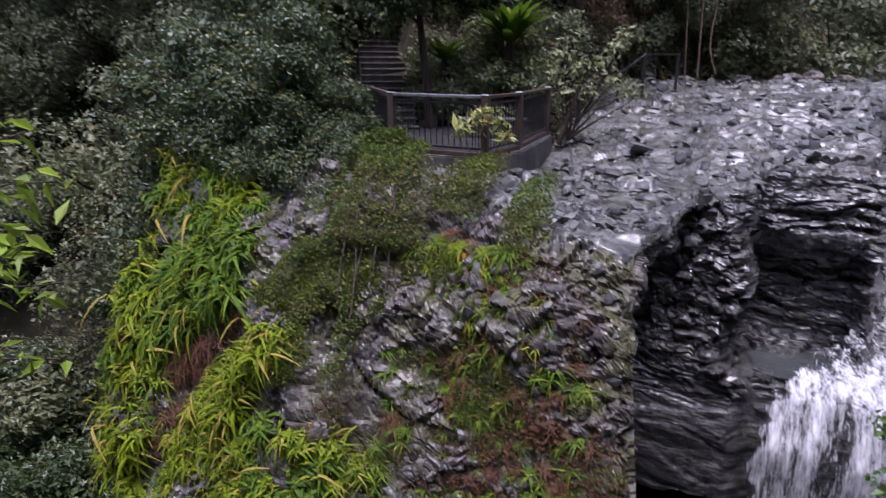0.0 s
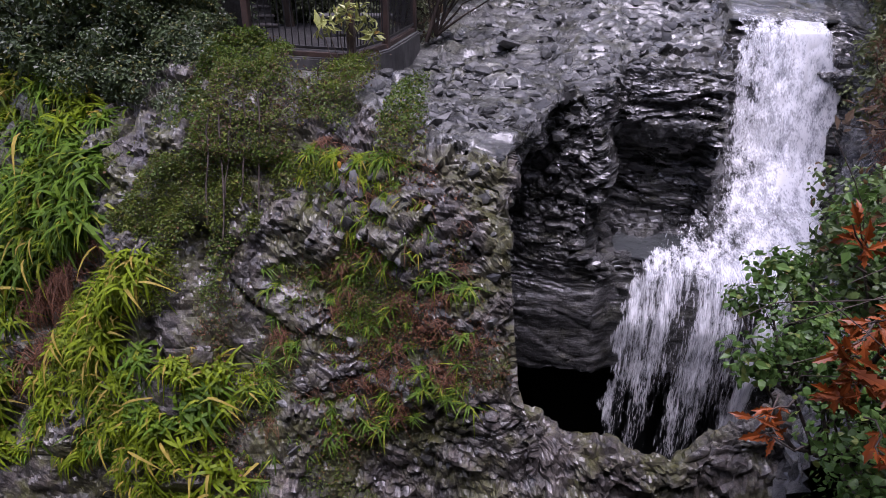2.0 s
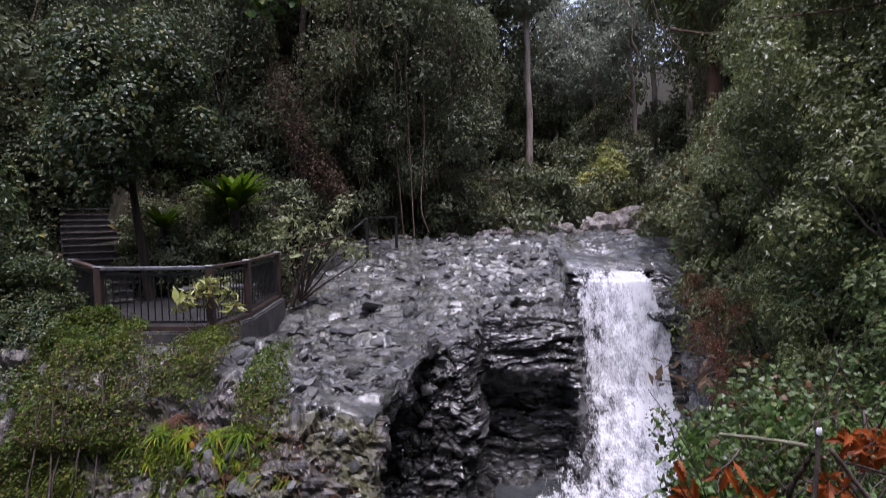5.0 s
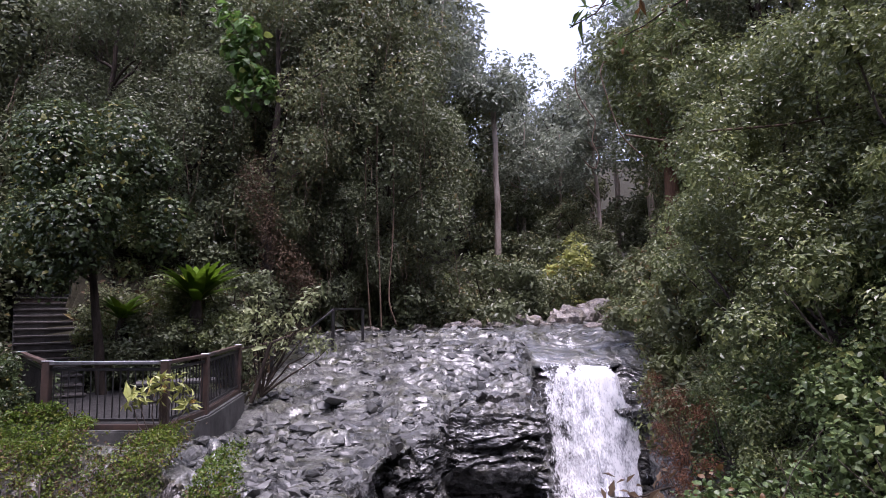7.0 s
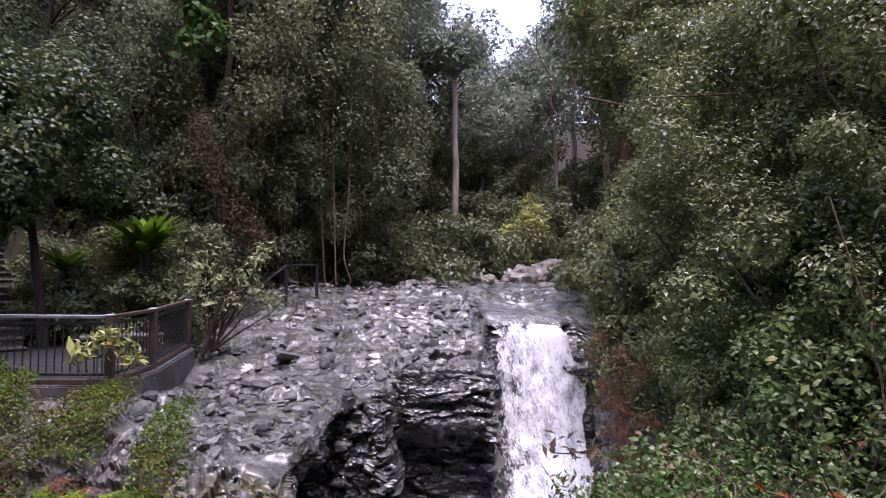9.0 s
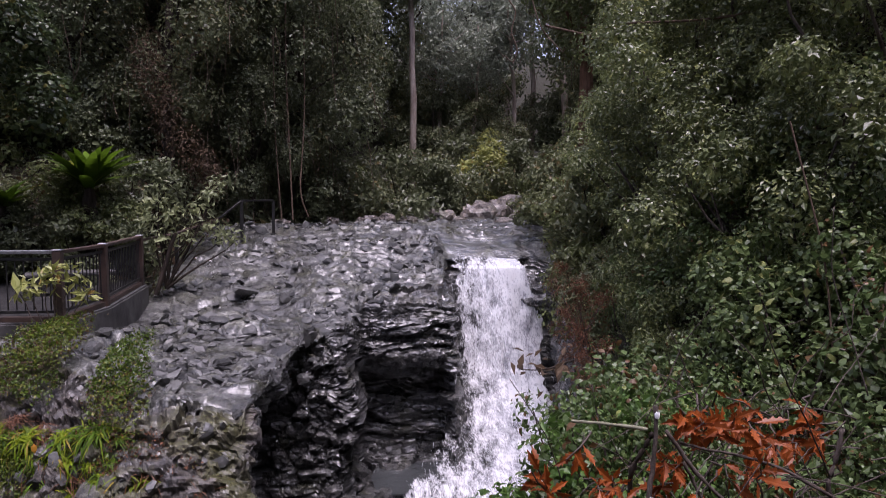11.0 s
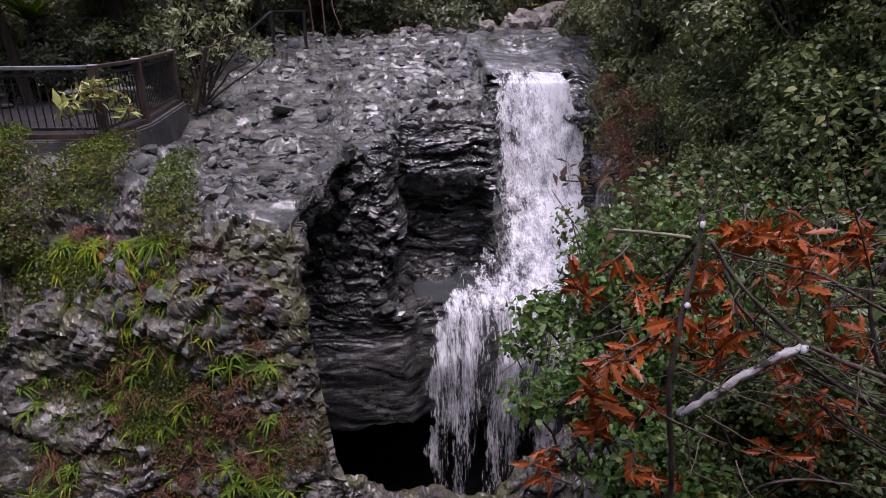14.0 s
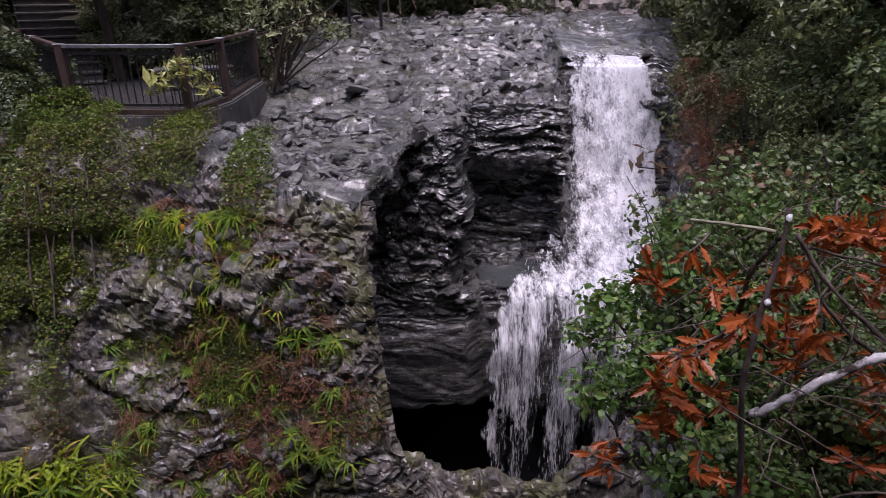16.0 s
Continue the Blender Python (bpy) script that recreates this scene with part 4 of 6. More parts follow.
bump(n_, l_, rp.outputs[0], b_, 0.35, 0.03)
M_POOL = m


def pool(name, outline, z, label):
    bm = bmesh.new()
    n = 40
    k = np.linspace(0, len(outline), n, endpoint=False)
    o = np.array(list(outline) + [outline[0]], float)
    pts = np.stack([np.interp(k, range(len(o)), o[:, i]) for i in (0, 1)], 1)
    top = [bm.verts.new((x, y, z)) for x, y in pts]
    low = [bm.verts.new((x, y, z - 0.04)) for x, y in pts]
    bm.faces.new(top)
    for i in range(n):
        bm.faces.new((top[i - 1], low[i - 1], low[i], top[i]))
    bmesh.ops.recalc_face_normals(bm, faces=bm.faces)
    me = bpy.data.meshes.new(name)
    bm.to_mesh(me)
    bm.free()
    me.materials.append(M_POOL)
    return tagged(new(name, me), label, "water", kind="structure")


pool("ledge_pool", [(1.1, 13.75), (1.0, 14.6), (1.4, 16.0), (2.9, 16.0), (3.2, 14.4), (2.2, 13.7)], -4.26, "small grey pool on a rock ledge beside the fall")
pool("creek", [(2.9, 20.3), (3.5, 19.05), (5.8, 19.0), (6.3, 19.6), (5.9, 20.7), (4.2, 20.8)], 0.25, "shallow stream water running to the lip")
pool("plunge_pool", [(-6, 3.5), (-6, 6), (0, 13), (-1, 20), (6, 20), (6, 9), (3, 5)], -11.0, "dark plunge pool far below")


# ---- lookout platform ----
def platform():
    bm = bmesh.new()
    ring = [(-8.6, 15.2), (-8.2, 14.4), (-6.05, 11.55), (-3.9, 11.38), (-3.7, 12.9), (-3.9, 15.9), (-4.4, 16.9), (-9.2, 17.0)]
    top = [bm.verts.new((x, y, 0.04)) for x, y in ring]
    low = [bm.verts.new((x, y, -0.85)) for x, y in ring]
    bm.faces.new(top)
    bm.faces.new(low[::-1])
    for i in range(len(ring)):
        bm.faces.new((top[i - 1], low[i - 1], low[i], top[i]))
    bmesh.ops.recalc_face_normals(bm, faces=bm.faces)
    bmesh.ops.bevel(bm, geom=bm.edges[:], offset=0.03, segments=2, affect="EDGES")
    me = bpy.data.meshes.new("platform")
    bm.to_mesh(me)
    bm.free()
    me.materials.append(M_CONCRETE)
    tagged(new("platform", me), "stained grey concrete lookout platform on the cliff edge", "platform", kind="structure")
    # Dark floor sheet laid a centimetre above the slab.
    bm = bmesh.new()
    cx, cy = -6.2, 14.6
    top = [bm.verts.new((cx + (x - cx) * 0.93, cy + (y - cy) * 0.93, 0.05)) for x, y in ring]
    low = [bm.verts.new((v.co.x, v.co.y, 0.03)) for v in top]
    bm.faces.new(top)
    for i in range(len(ring)):
        bm.faces.new((top[i - 1], low[i - 1], low[i], top[i]))
    bmesh.ops.recalc_face_normals(bm, faces=bm.faces)
    me = bpy.data.meshes.new("pavement")
    bm.to_mesh(me)
    bm.free()
    me.materials.append(M_DARK_FLOOR)
    tagged(new("pavement", me), "dark floor sheet of the lookout", "pavement", kind="structure")


platform()

A, C, D2, E2 = (-6.02, 11.68), (-4.0, 11.5), (-3.84, 12.96), (-4.05, 15.84)
LEFT = (-8.02, 14.24)


def fence_run(fence, a, b, steel_rail):
    a0, b0 = Vector((*a, 0)), Vector((*b, 0))
    n = max(2, round((b0 - a0).length / 0.125))
    along = lambda t, z: tuple(a0.lerp(b0, t) + Vector((0, 0, z)))
    part("rail", beam_mesh("rail", along(0, 1.13), along(1, 1.13), 0.1, 0.055, M_STEEL if steel_rail else M_TIMBER), fence, "pale worn top rail" if steel_rail else "")
    part("rail", beam_mesh("rail", along(0, 1.02), along(1, 1.02), 0.035, 0.05, M_DARK_STEEL), fence)
    part("rail", beam_mesh("rail", along(0, 0.2), along(1, 0.2), 0.04, 0.05, M_DARK_STEEL), fence)
    part("kerb_rail", beam_mesh("kerb_rail", along(0, 0.085), along(1, 0.085), 0.09, 0.085, M_TIMBER), fence)
    for i in range(1, n):
        part("baluster", beam_mesh("baluster", along(i / n, 0.2), along(i / n, 1.02), 0.016, 0.016, M_DARK_STEEL, 0), fence)


fence = thing("fence", "dark lookout fence with brown posts, thin steel bars and worn rails", "fence", pose(0, 0, 0))
for a, b, steel in ((LEFT, A, False), (A, C, True), (C, D2, False), (D2, E2, False)):
    fence_run(fence, a, b, steel)
for x, y in (A, C, D2, E2, LEFT):
    post = part("post", box_mesh("post", x - 0.065, y - 0.065, -0.06, x + 0.065, y + 0.065, 1.15, M_TIMBER, 0.012), fence)
    part("post_cap", box_mesh("post_cap", x - 0.07, y - 0.07, 1.15, x + 0.07, y + 0.07, 1.172, M_STEEL, 0.008), post, "grey metal cap")

# Handrail that goes on along the creek path.
creek_rail = thing("handrail", "dark path handrail on posts along the creek bank", "handrail", pose(0, 0, 0))
run = [(-4.05, 15.9, 1.05), (-3.75, 17.9, 1.1), (-3.0, 19.5, 1.42), (-2.4, 19.9, 1.95), (-1.6, 21.0, 1.97)]
for a, b in zip(run[:-1], run[1:]):
    part("rail", beam_mesh("rail", a, b, 0.07, 0.05, M_TIMBER if b[0] < -2.9 else M_DARK_STEEL), creek_rail)
for x, y, z in run[1:]:
    part("post", box_mesh("post", x - 0.045, y - 0.045, float(ground_z(x, y)) - 0.3, x + 0.045, y + 0.045, z - 0.02, M_DARK_STEEL, 0.008), creek_rail)

# Stairs that climb behind the platform.
stairs = thing("stairs", "weathered stone stairway climbing the wooded slope", "stairs", kind="structure")
s0, s1 = Vector((-9.15, 17.0, 1.0)), Vector((-11.1, 20.0, 2.4))
d = (s1 - s0)
d.z = 0
ang = math.degrees(math.atan2(-d.x, d.y))
for i in range(-5, 22):
    c = s0 + (s1 - s0) * (i / 8)
    step = part("step", box_mesh("step", -0.68, -0.02, -0.9, 0.68, 0.62, 0.0, M_TIMBER if i % 9 == 8 else M_STONE_STEP, 0.03), stairs)
    step.matrix_basis = pose(c.x, c.y, c.z, 0, 0, ang + 1.5 * math.sin(i * 2.1))
    nose = part("nosing", box_mesh("nosing", -0.7, -0.06, -0.05, 0.7, 0.06, 0.012, M_STONE_STEP, 0.015), stairs)
    nose.matrix_basis = step.matrix_basis.copy()

# Stone bench and low wall on the platform.
bench = thing("bench", "low grey concrete bench on the platform", "bench", pose(-5.0, 14.6, 0.04, 0, 0, 20))
part("bench_top", box_mesh("bench_top", -0.8, -0.22, 0.38, 0.8, 0.22, 0.46, M_CONCRETE, 0.02), bench)
for x in (-0.55, 0.55):
    part("leg", box_mesh("leg", x - 0.09, -0.18, 0, x + 0.09, 0.18, 0.38, M_CONCRETE, 0.015), bench)

# ---- plants: kinds ----
def tree_parts(name, height, crown_r, crown_z, trunk_r, n_leaf, leaf, leaf_mat, bark, lean=(0, 0), clumps=26, clump=0.32, aspect=0.5, limbs=7, fill=0.5, hang=0, heart=(40, 0.2), oval=False):
    """Trunk with limbs, and a crown of many leaves in uneven clumps; the foot is at the origin."""
    top = np.array([lean[0], lean[1], height])
    path = bent((0, 0, -0.4), top, 9, 0.12 * height / 6)
    pieces = [tube(path, np.linspace(trunk_r, trunk_r * 0.3, 9), 9, 0.03)]
    mid = np.array([lean[0] * 0.8, lean[1] * 0.8, crown_z])
    cs = clump_centres(crown_r, clumps, fill) + mid
    sizes = np.mean(crown_r) * clump * np.exp(rng.normal(size=clumps) * 0.25)
    for c in cs[rng.permutation(clumps)[:limbs]]:
        i = int(np.clip(np.searchsorted(path[:, 2], c[2] - np.mean(crown_r) * 0.7), 2, 7))
        pieces.append(tube(bent(path[i], c, 6, 0.25, -0.1), np.linspace(trunk_r * 0.4, 0.015, 6), 5, 0.03))
    v, f = joined(pieces)
    trunk = raw_mesh("trunk", v, f, bark, True)
    lv, lf = blob_leaves(cs, np.stack([sizes, sizes, sizes * rng.uniform(0.7, 1.4, clumps)], 1), n_leaf, leaf, aspect, shell=0.16, oval=oval)
    if heart[0]:
        lv, lf = joined([(lv, lf), inner_leaves(cs, sizes, *heart)])
    out = [("trunk", trunk, ""), ("crown", raw_mesh("crown", lv, lf, leaf_mat), "")]
    if hang:
        strands = []
        for _ in range(hang):
            c = cs[rng.integers(clumps)] + rng.normal(size=3) * sizes.mean() * 0.6
            strands.append(tube(bent(c, c - [rng.normal() * 0.2, rng.normal() * 0.2, rng.uniform(0.8, 3.0)], 6, 0.12), np.full(6, 0.012), 3))
        v, f = joined(strands)
        out.append(("vine_curtain", raw_mesh("vine_curtain", v, f, M_VINE), "brown hanging vines"))
    return out


def plant(name, parts, label, category, at, group=""):
    ob = thing(name, label, category, at, group)
    for n, me, lab in parts:
        piece = part(n, me, ob, lab)
        if n == "vine_curtain":
            tagged(piece, kind="stuff")
    return ob


def shrub_parts(radii, n_leaf, leaf, mat, clumps=12, clump=0.42, aspect=0.55, fill=0.6, bark=None, heart=(20, 0.2), oval=False):
    cs = clump_centres(radii, clumps, fill) + [0, 0, radii[2] * 0.75]
    sizes = np.mean(radii) * clump * np.exp(rng.normal(size=clumps) * 0.25)
    stems = [tube(bent((rng.normal() * 0.05, rng.normal() * 0.05, -0.3), c, 5, 0.15), np.linspace(0.03, 0.008, 5) * np.mean(radii) ** 0.5, 4) for c in cs[:9]]
    v, f = joined(stems)
    lv, lf = blob_leaves(cs, np.stack([sizes, sizes, sizes * 0.8], 1), n_leaf, leaf, aspect, shell=0.35, oval=oval)
    lv, lf = joined([(lv, lf), inner_leaves(cs, sizes, *heart)])
    return [("branchwork", raw_mesh("branchwork", v, f, bark or M_BARK, True), ""), ("foliage", raw_mesh("foliage", lv, lf, mat), "")]


def blade_arrays(at, way, length, width, droop, segs=4):
    """Long arching blades: each a tapered strip that bends over."""
    n = len(at)
    way = unit(way)
    flat = unit(way * [1, 1, 0.0] + 1e-6)
    side = unit(np.cross(way, [0, 0, 1.0]) + 1e-6)
    t = np.linspace(0, 1, segs + 1)
    L = np.broadcast_to(length, (n,))[:, None, None]
    W = np.broadcast_to(width, (n,))[:, None, None]
    dr = np.broadcast_to(droop, (n,))[:, None, None]
    tt = t[None, :, None]
    mid = at[:, None] + way[:, None] * L * tt + flat[:, None] * L * 0.25 * tt ** 2 - np.array([0, 0, 1.0]) * L * dr * tt ** 2
    w = W * 0.5 * (1 - tt ** 2.5) * (0.55 + 0.45 * np.minimum(1, tt * 4)) + 0.001
    v = np.stack([mid - side[:, None] * w, mid + side[:, None] * w], 2).reshape(-1, 3)
    b = (np.arange(n) * (segs + 1) * 2)[:, None] + np.arange(segs)[None] * 2
    b = b.reshape(-1, 1)
    return v, np.concatenate([b, b + 1, b + 3, b + 2], 1)


def tuft_mesh(n, length, width, mat, spread=0.9, droop=0.7, foot=0.06):
    way = np.stack([rng.normal(size=n) * spread, rng.normal(size=n) * spread, 0.35 + rng.random(n)], 1)
    at = np.stack([rng.normal(size=n) * foot, rng.normal(size=n) * foot, np.zeros(n)], 1)
    L = length * (0.55 + 0.6 * rng.random(n))
    v, f = blade_arrays(at, way, L, width, droop * (0.5 + rng.random(n)))
    return raw_mesh("blades", v, f, mat)


def cliff_plants(name, meshes, zone, count, size, label, category, group, out=0.02, accept=None):
    """Plants rooted on the cliff inside a zone of (x, z) corners."""
    zone = np.array(zone, float)
    lo, hi = zone.min(0), zone.max(0)
    made = 0
    for _ in range(count * 40):
        x, z = rng.uniform(lo, hi)
        inside, j = False, len(zone) - 1
        for i in range(len(zone)):
            (xa, za), (xb, zb2) = zone[i], zone[j]
            if (za > z) != (zb2 > z) and x < (xb - xa) * (z - za) / (zb2 - za) + xa:
                inside = not inside
            j = i
        if not inside:
            continue
        p, nn = face_point(x, z, out)
        up = Vector(nn[0]) * 0.55 + Vector((0, 0, 0.8))
        q = up.to_track_quat("Z", "Y").to_matrix().to_4x4()
        m4 = Matrix.Translation(p[0]) @ q @ pose(0, 0, 0, 0, 0, rng.uniform(0, 360)) @ Matrix.Scale(size * rng.uniform(0.7, 1.3), 4)
        ob = new(name, meshes[rng.integers(len(meshes))])
        ob.matrix_basis = m4
        tagged(ob, label, category, group)
        made += 1
        if made >= count:
            break


STRAP = [tuft_mesh(60, 0.55, 0.052, L_STRAP, 0.9, 1.0, 0.14) for _ in range(5)]
STRAP_Y = [tuft_mesh(60, 0.5, 0.05, L_STRAP_YELLOW, 0.9, 0.95, 0.14) for _ in range(4)]
GRASS = [tuft_mesh(30, 0.34, 0.026, L_STRAP, 0.9, 0.9) for _ in range(3)]
GRASS_Y = [tuft_mesh(30, 0.34, 0.028, L_STRAP_YELLOW, 0.9, 0.9) for _ in range(3)]
DRY = [tuft_mesh(40, 0.34, 0.008, L_DRY, 1.0, 1.3) for _ in range(3)]

lab, lab_y = "long strap-leaved green clump hanging on the cliff", "yellow-green strap-leaved clump on the cliff"
grp = "strap-leaved clumps"
cliff_plants("strap_plant", STRAP_Y + STRAP[:1], [(-12.6, 0.1), (-12.6, -7.0), (-10.9, -7.6), (-10.5, -4.7), (-11.2, -3.9), (-11.0, -0.6), (-11.4, 0.1)], 76, 1.25, lab_y, "plant", grp)
cliff_plants("strap_plant", STRAP + STRAP_Y[:2], [(-11.1, -0.3), (-9.0, -0.5), (-7.1, -0.9), (-6.9, -1.7), (-10.1, -3.9), (-11.4, -4.2)], 84, 1.15, lab, "plant", grp)
cliff_plants("strap_plant", STRAP_Y, [(-6.48, -2.26), (-8.69, -4.06), (-9.67, -5.84), (-7.3, -4.63), (-6.92, -3.29), (-6.26, -2.5)], 46, 0.9, lab_y, "plant", grp)
cliff_plants("strap_plant", STRAP_Y + STRAP[:2], [(-10.5, -7.6), (-9.98, -5.9), (-6.13, -3.84), (-4.71, -3.78), (-4.5, -5.2), (-5.5, -6.8)], 92, 0.85, lab, "plant", grp)
lab = "small green grass tuft rooted in a rock crack"
cliff_plants("grass_tuft", GRASS + GRASS + GRASS_Y, [(-4.7, -1.0), (-2.3, -0.95), (-1.6, -1.9), (-2.6, -2.5), (-4.2, -1.8)], 84, 0.72, lab, "grass", "cliff grass tufts")
cliff_plants("grass_tuft", GRASS, [(-4.8, -2.6), (-1.2, -2.2), (-0.9, -4.0), (-2.6, -5.2), (-4.6, -6.0)], 96, 0.7, lab, "grass", "cliff grass tufts")
lab = "dry red-brown grass tuft on the cliff"
cliff_plants("dry_grass", DRY, [(-4.2, -0.7), (-1.6, -1.2), (-0.9, -3.6), (-2.0, -4.6), (-4.4, -5.8)], 90, 0.8, lab, "grass", "dry grass tufts")
cliff_plants("dry_grass", DRY, [(-10.5, -4.4), (-7.3, -2.4), (-9.3, -4.7), (-10.5, -6.3)], 36, 1.4, lab, "grass", "dry grass tufts")


def creeper(name, zones, n, leaf, mats, label, puff=0.14, aspect=0.7):
    """Small-leaved creeper spread over the cliff face: ONE thing of leaves nobody could count."""
    pts, nrm = [], []
    for x0, x1, z0, z1, share, fat in zones:
        k = int(n * share * 2.4)
        x, z = rng.uniform(x0 - 0.2, x1 + 0.2, k), rng.uniform(z0 - 0.2, z1 + 0.2, k)
        r = np.hypot((x - (x0 + x1) / 2) / (x1 - x0) * 2, (z - (z0 + z1) / 2) / (z1 - z0) * 2)
        flat0 = np.stack([x, z, x * 0], 1)
        body = 1.0 - r + 0.75 * fbm(flat0 * 1.9, 3, 91)
        keep = body + rng.normal(size=k) * 0.12 > 0.12
        x, z, body = x[keep], z[keep], np.clip(body[keep], 0, 1)
        p, nn = face_point(x, z)
        lump = np.clip(0.5 + 0.6 * fbm(np.stack([x, z, x * 0], 1) * 3.1, 2, 92), 0, 1)
        pts.append(p + nn * (0.04 + fat * np.sqrt(body) * lump + puff * rng.random(len(x)) * lump)[:, None])
        nrm.append(nn)
    p, nn = np.concatenate(pts), np.concatenate(nrm)
    k = len(p)
    L = leaf * np.exp(rng.normal(size=k) * 0.3)
    v, f = leaf_arrays(p, rng.normal(size=(k, 3)) + nn * 0.5 - [0, 0, 0.5], nn * 0.7 + [0, 0, 0.7] + rng.normal(size=(k, 3)) * 0.75, L, L * aspect)
    tone = vnoise(p * 1.1, 95) + rng.normal(size=k) * 0.35
    slots = np.repeat(np.digitize(tone, np.linspace(-0.5, 0.6, len(mats) + 1)[1:-1]) if len(mats) > 1 else np.zeros(k, int), 2)
    return tagged(new(name, raw_mesh(name, v, f, mats, False, slots)), label, "creeper", kind="stuff")


creeper("creeper", [(-6.9, -4.4, -1.5, 0.25, 0.42, 0.35), (-4.35, -3.4, -0.65, 0.15, 0.13, 0.2), (-3.1, -2.25, -0.95, -0.2, 0.1, 0.16), (-5.6, -4.9, -3.0, -2.1, 0.06, 0.1)], 26000, 0.038, [L_CREEPER, L_CREEPER, L_BROWN, L_OLIVE], "dense small-leaved green and brown creeper over the rock")
creeper("creeper", [(-7.2, -4.9, -2.3, -0.9, 0.5, 0.13), (-6.6, -5.6, -3.2, -1.8, 0.14, 0.07), (-4.6, -3.6, -3.6, -2.9, 0.08, 0.05), (-4.9, -3.2, -1.9, -0.9, 0.12, 0.05)], 26000, 0.034, [L_OLIVE, L_CREEPER, L_OLIVE], "thin olive creeper on the cliff face")
creeper("creeper", [(-6.4, -4.9, -0.4, 0.35, 0.6, 0.32), (-4.2, -3.6, -0.3, 0.15, 0.15, 0.15), (-3.0, -2.4, -0.7, -0.2, 0.15, 0.12)], 12000, 0.038, [L_CROWN, L_CREEPER, L_CROWN], "bright green creeper crown below the fence")
creeper("moss_cover", [(-1.6, -0.8, -4.6, -2.6, 0.08, 0.03), (-3.8, -1.6, -5.4, -1.2, 0.3, 0.03), (-5.6, -2.4, -6.6, -1.6, 0.3, 0.03)], 34000, 0.03, [L_CREEPER, L_OLIVE, L_CREEPER, L_DRY], "olive moss and tiny plants in the rock cracks", 0.05)

# Bare stems hanging from the creeper.
for n, (x, z) in enumerate([(-5.3, -0.8), (-5.1, -0.7), (-5.6, -0.9), (-4.9, -0.6), (-5.45, -0.9)]):
    p, nn = face_point(x, z, 0.5)
    q, _ = face_point(x + 0.05 * n, z - 1.0 - 0.12 * n, 0.12)
    v, f = tube(bent(p[0], q[0], 7, 0.08), np.full(7, 0.014), 5)
    tagged(new("bare_stem", raw_mesh("bare_stem", v, f, M_TWIG, True)), "thin pale bare stem hanging over the cliff", "stem", "bare stems")


def leafy_branch(path, r0, n_leaf, leaf, mat, bark, spread, aspect=0.45):
    """One branch with its leaves set along it."""
    path = np.asarray(path, float)
    v, f = tube(path, np.linspace(r0, r0 * 0.35, len(path)), 6)
    t = rng.random(n_leaf) * (len(path) - 1)
    at = np.stack([np.interp(t, range(len(path)), path[:, i]) for i in range(3)], 1) + rng.normal(size=(n_leaf, 3)) * spread
    L = leaf * np.exp(rng.normal(size=n_leaf) * 0.25)
    lv, lf = leaf_arrays(at, rng.normal(size=(n_leaf, 3)) + [0, 0, 0.1], np.tile([0.0, -0.3, 1.0], (n_leaf, 1)) + rng.normal(size=(n_leaf, 3)) * 0.4, L, L * aspect)
    return [("branch", raw_mesh("branch", v, f, bark, True), ""), ("foliage", raw_mesh("foliage", lv, lf, mat), "")]


# Sapling at the fence corner and the pale-leaved small tree on the bank.
cs = [(-0.3, 0, 0.55), (-0.12, 0.02, 0.7), (0.05, 0, 0.75), (0.3, 0, 0.8), (0.42, 0, 0.6), (0.5, -0.02, 0.4), (-0.42, 0, 0.45), (0.12, -0.05, 0.55)]
stems = [("stem", raw_mesh("stem", *tube(bent((0, 0, -0.3), c, 5, 0.06), np.linspace(0.014, 0.005, 5), 5), M_TWIG, True), "") for c in cs]
leafs = blob_leaves(cs, 0.13, 150, 0.15, 0.36, 0.5, 0.0, 0.9)
plant("sapling", stems + [("foliage", raw_mesh("foliage", *leafs, L_YELLOW), "")], "slender sapling with yellow-green leaves at the fence corner", "sapling", pose(-4.0, 11.2, 0.08))
cs = [(-0.15, 0, 1.5), (0, 0, 1.9), (-0.2, 0, 1.1), (0.2, 0, 1.35), (0.75, 0.3, 1.35), (1.05, 0.5, 1.7), (1.2, 0.6, 2.0), (1.0, 0.5, 0.95), (1.3, 0.6, 0.75), (0.55, 0.3, 0.75), (0.1, 0, 0.75), (1.6, 0.6, 0.7)]
stems = [("stem", raw_mesh("stem", *tube(bent((0.1, 0, -0.4), c, 6, 0.12), np.linspace(0.035, 0.008, 6), 5), M_BARK, True), "") for c in cs]
leafs = blob_leaves(cs, 0.3, 620, 0.15, 0.42, 0.5, 0.1, 0.9)
plant("small_tree", stems + [("foliage", raw_mesh("foliage", *leafs, L_PALE), "")], "thin small tree with pale green leaves on the bank", "tree", pose(-3.7, 16.2, 0.3))
v, f = tube(bent((-3.75, 15.9, -0.2), (-3.35, 16.1, 1.2), 5, 0.03), np.linspace(0.06, 0.045, 5), 7)
tagged(new("leaning_post", raw_mesh("leaning_post", v, f, M_BARK, True)), "leaning dark trunk beside the fence end", "trunk")


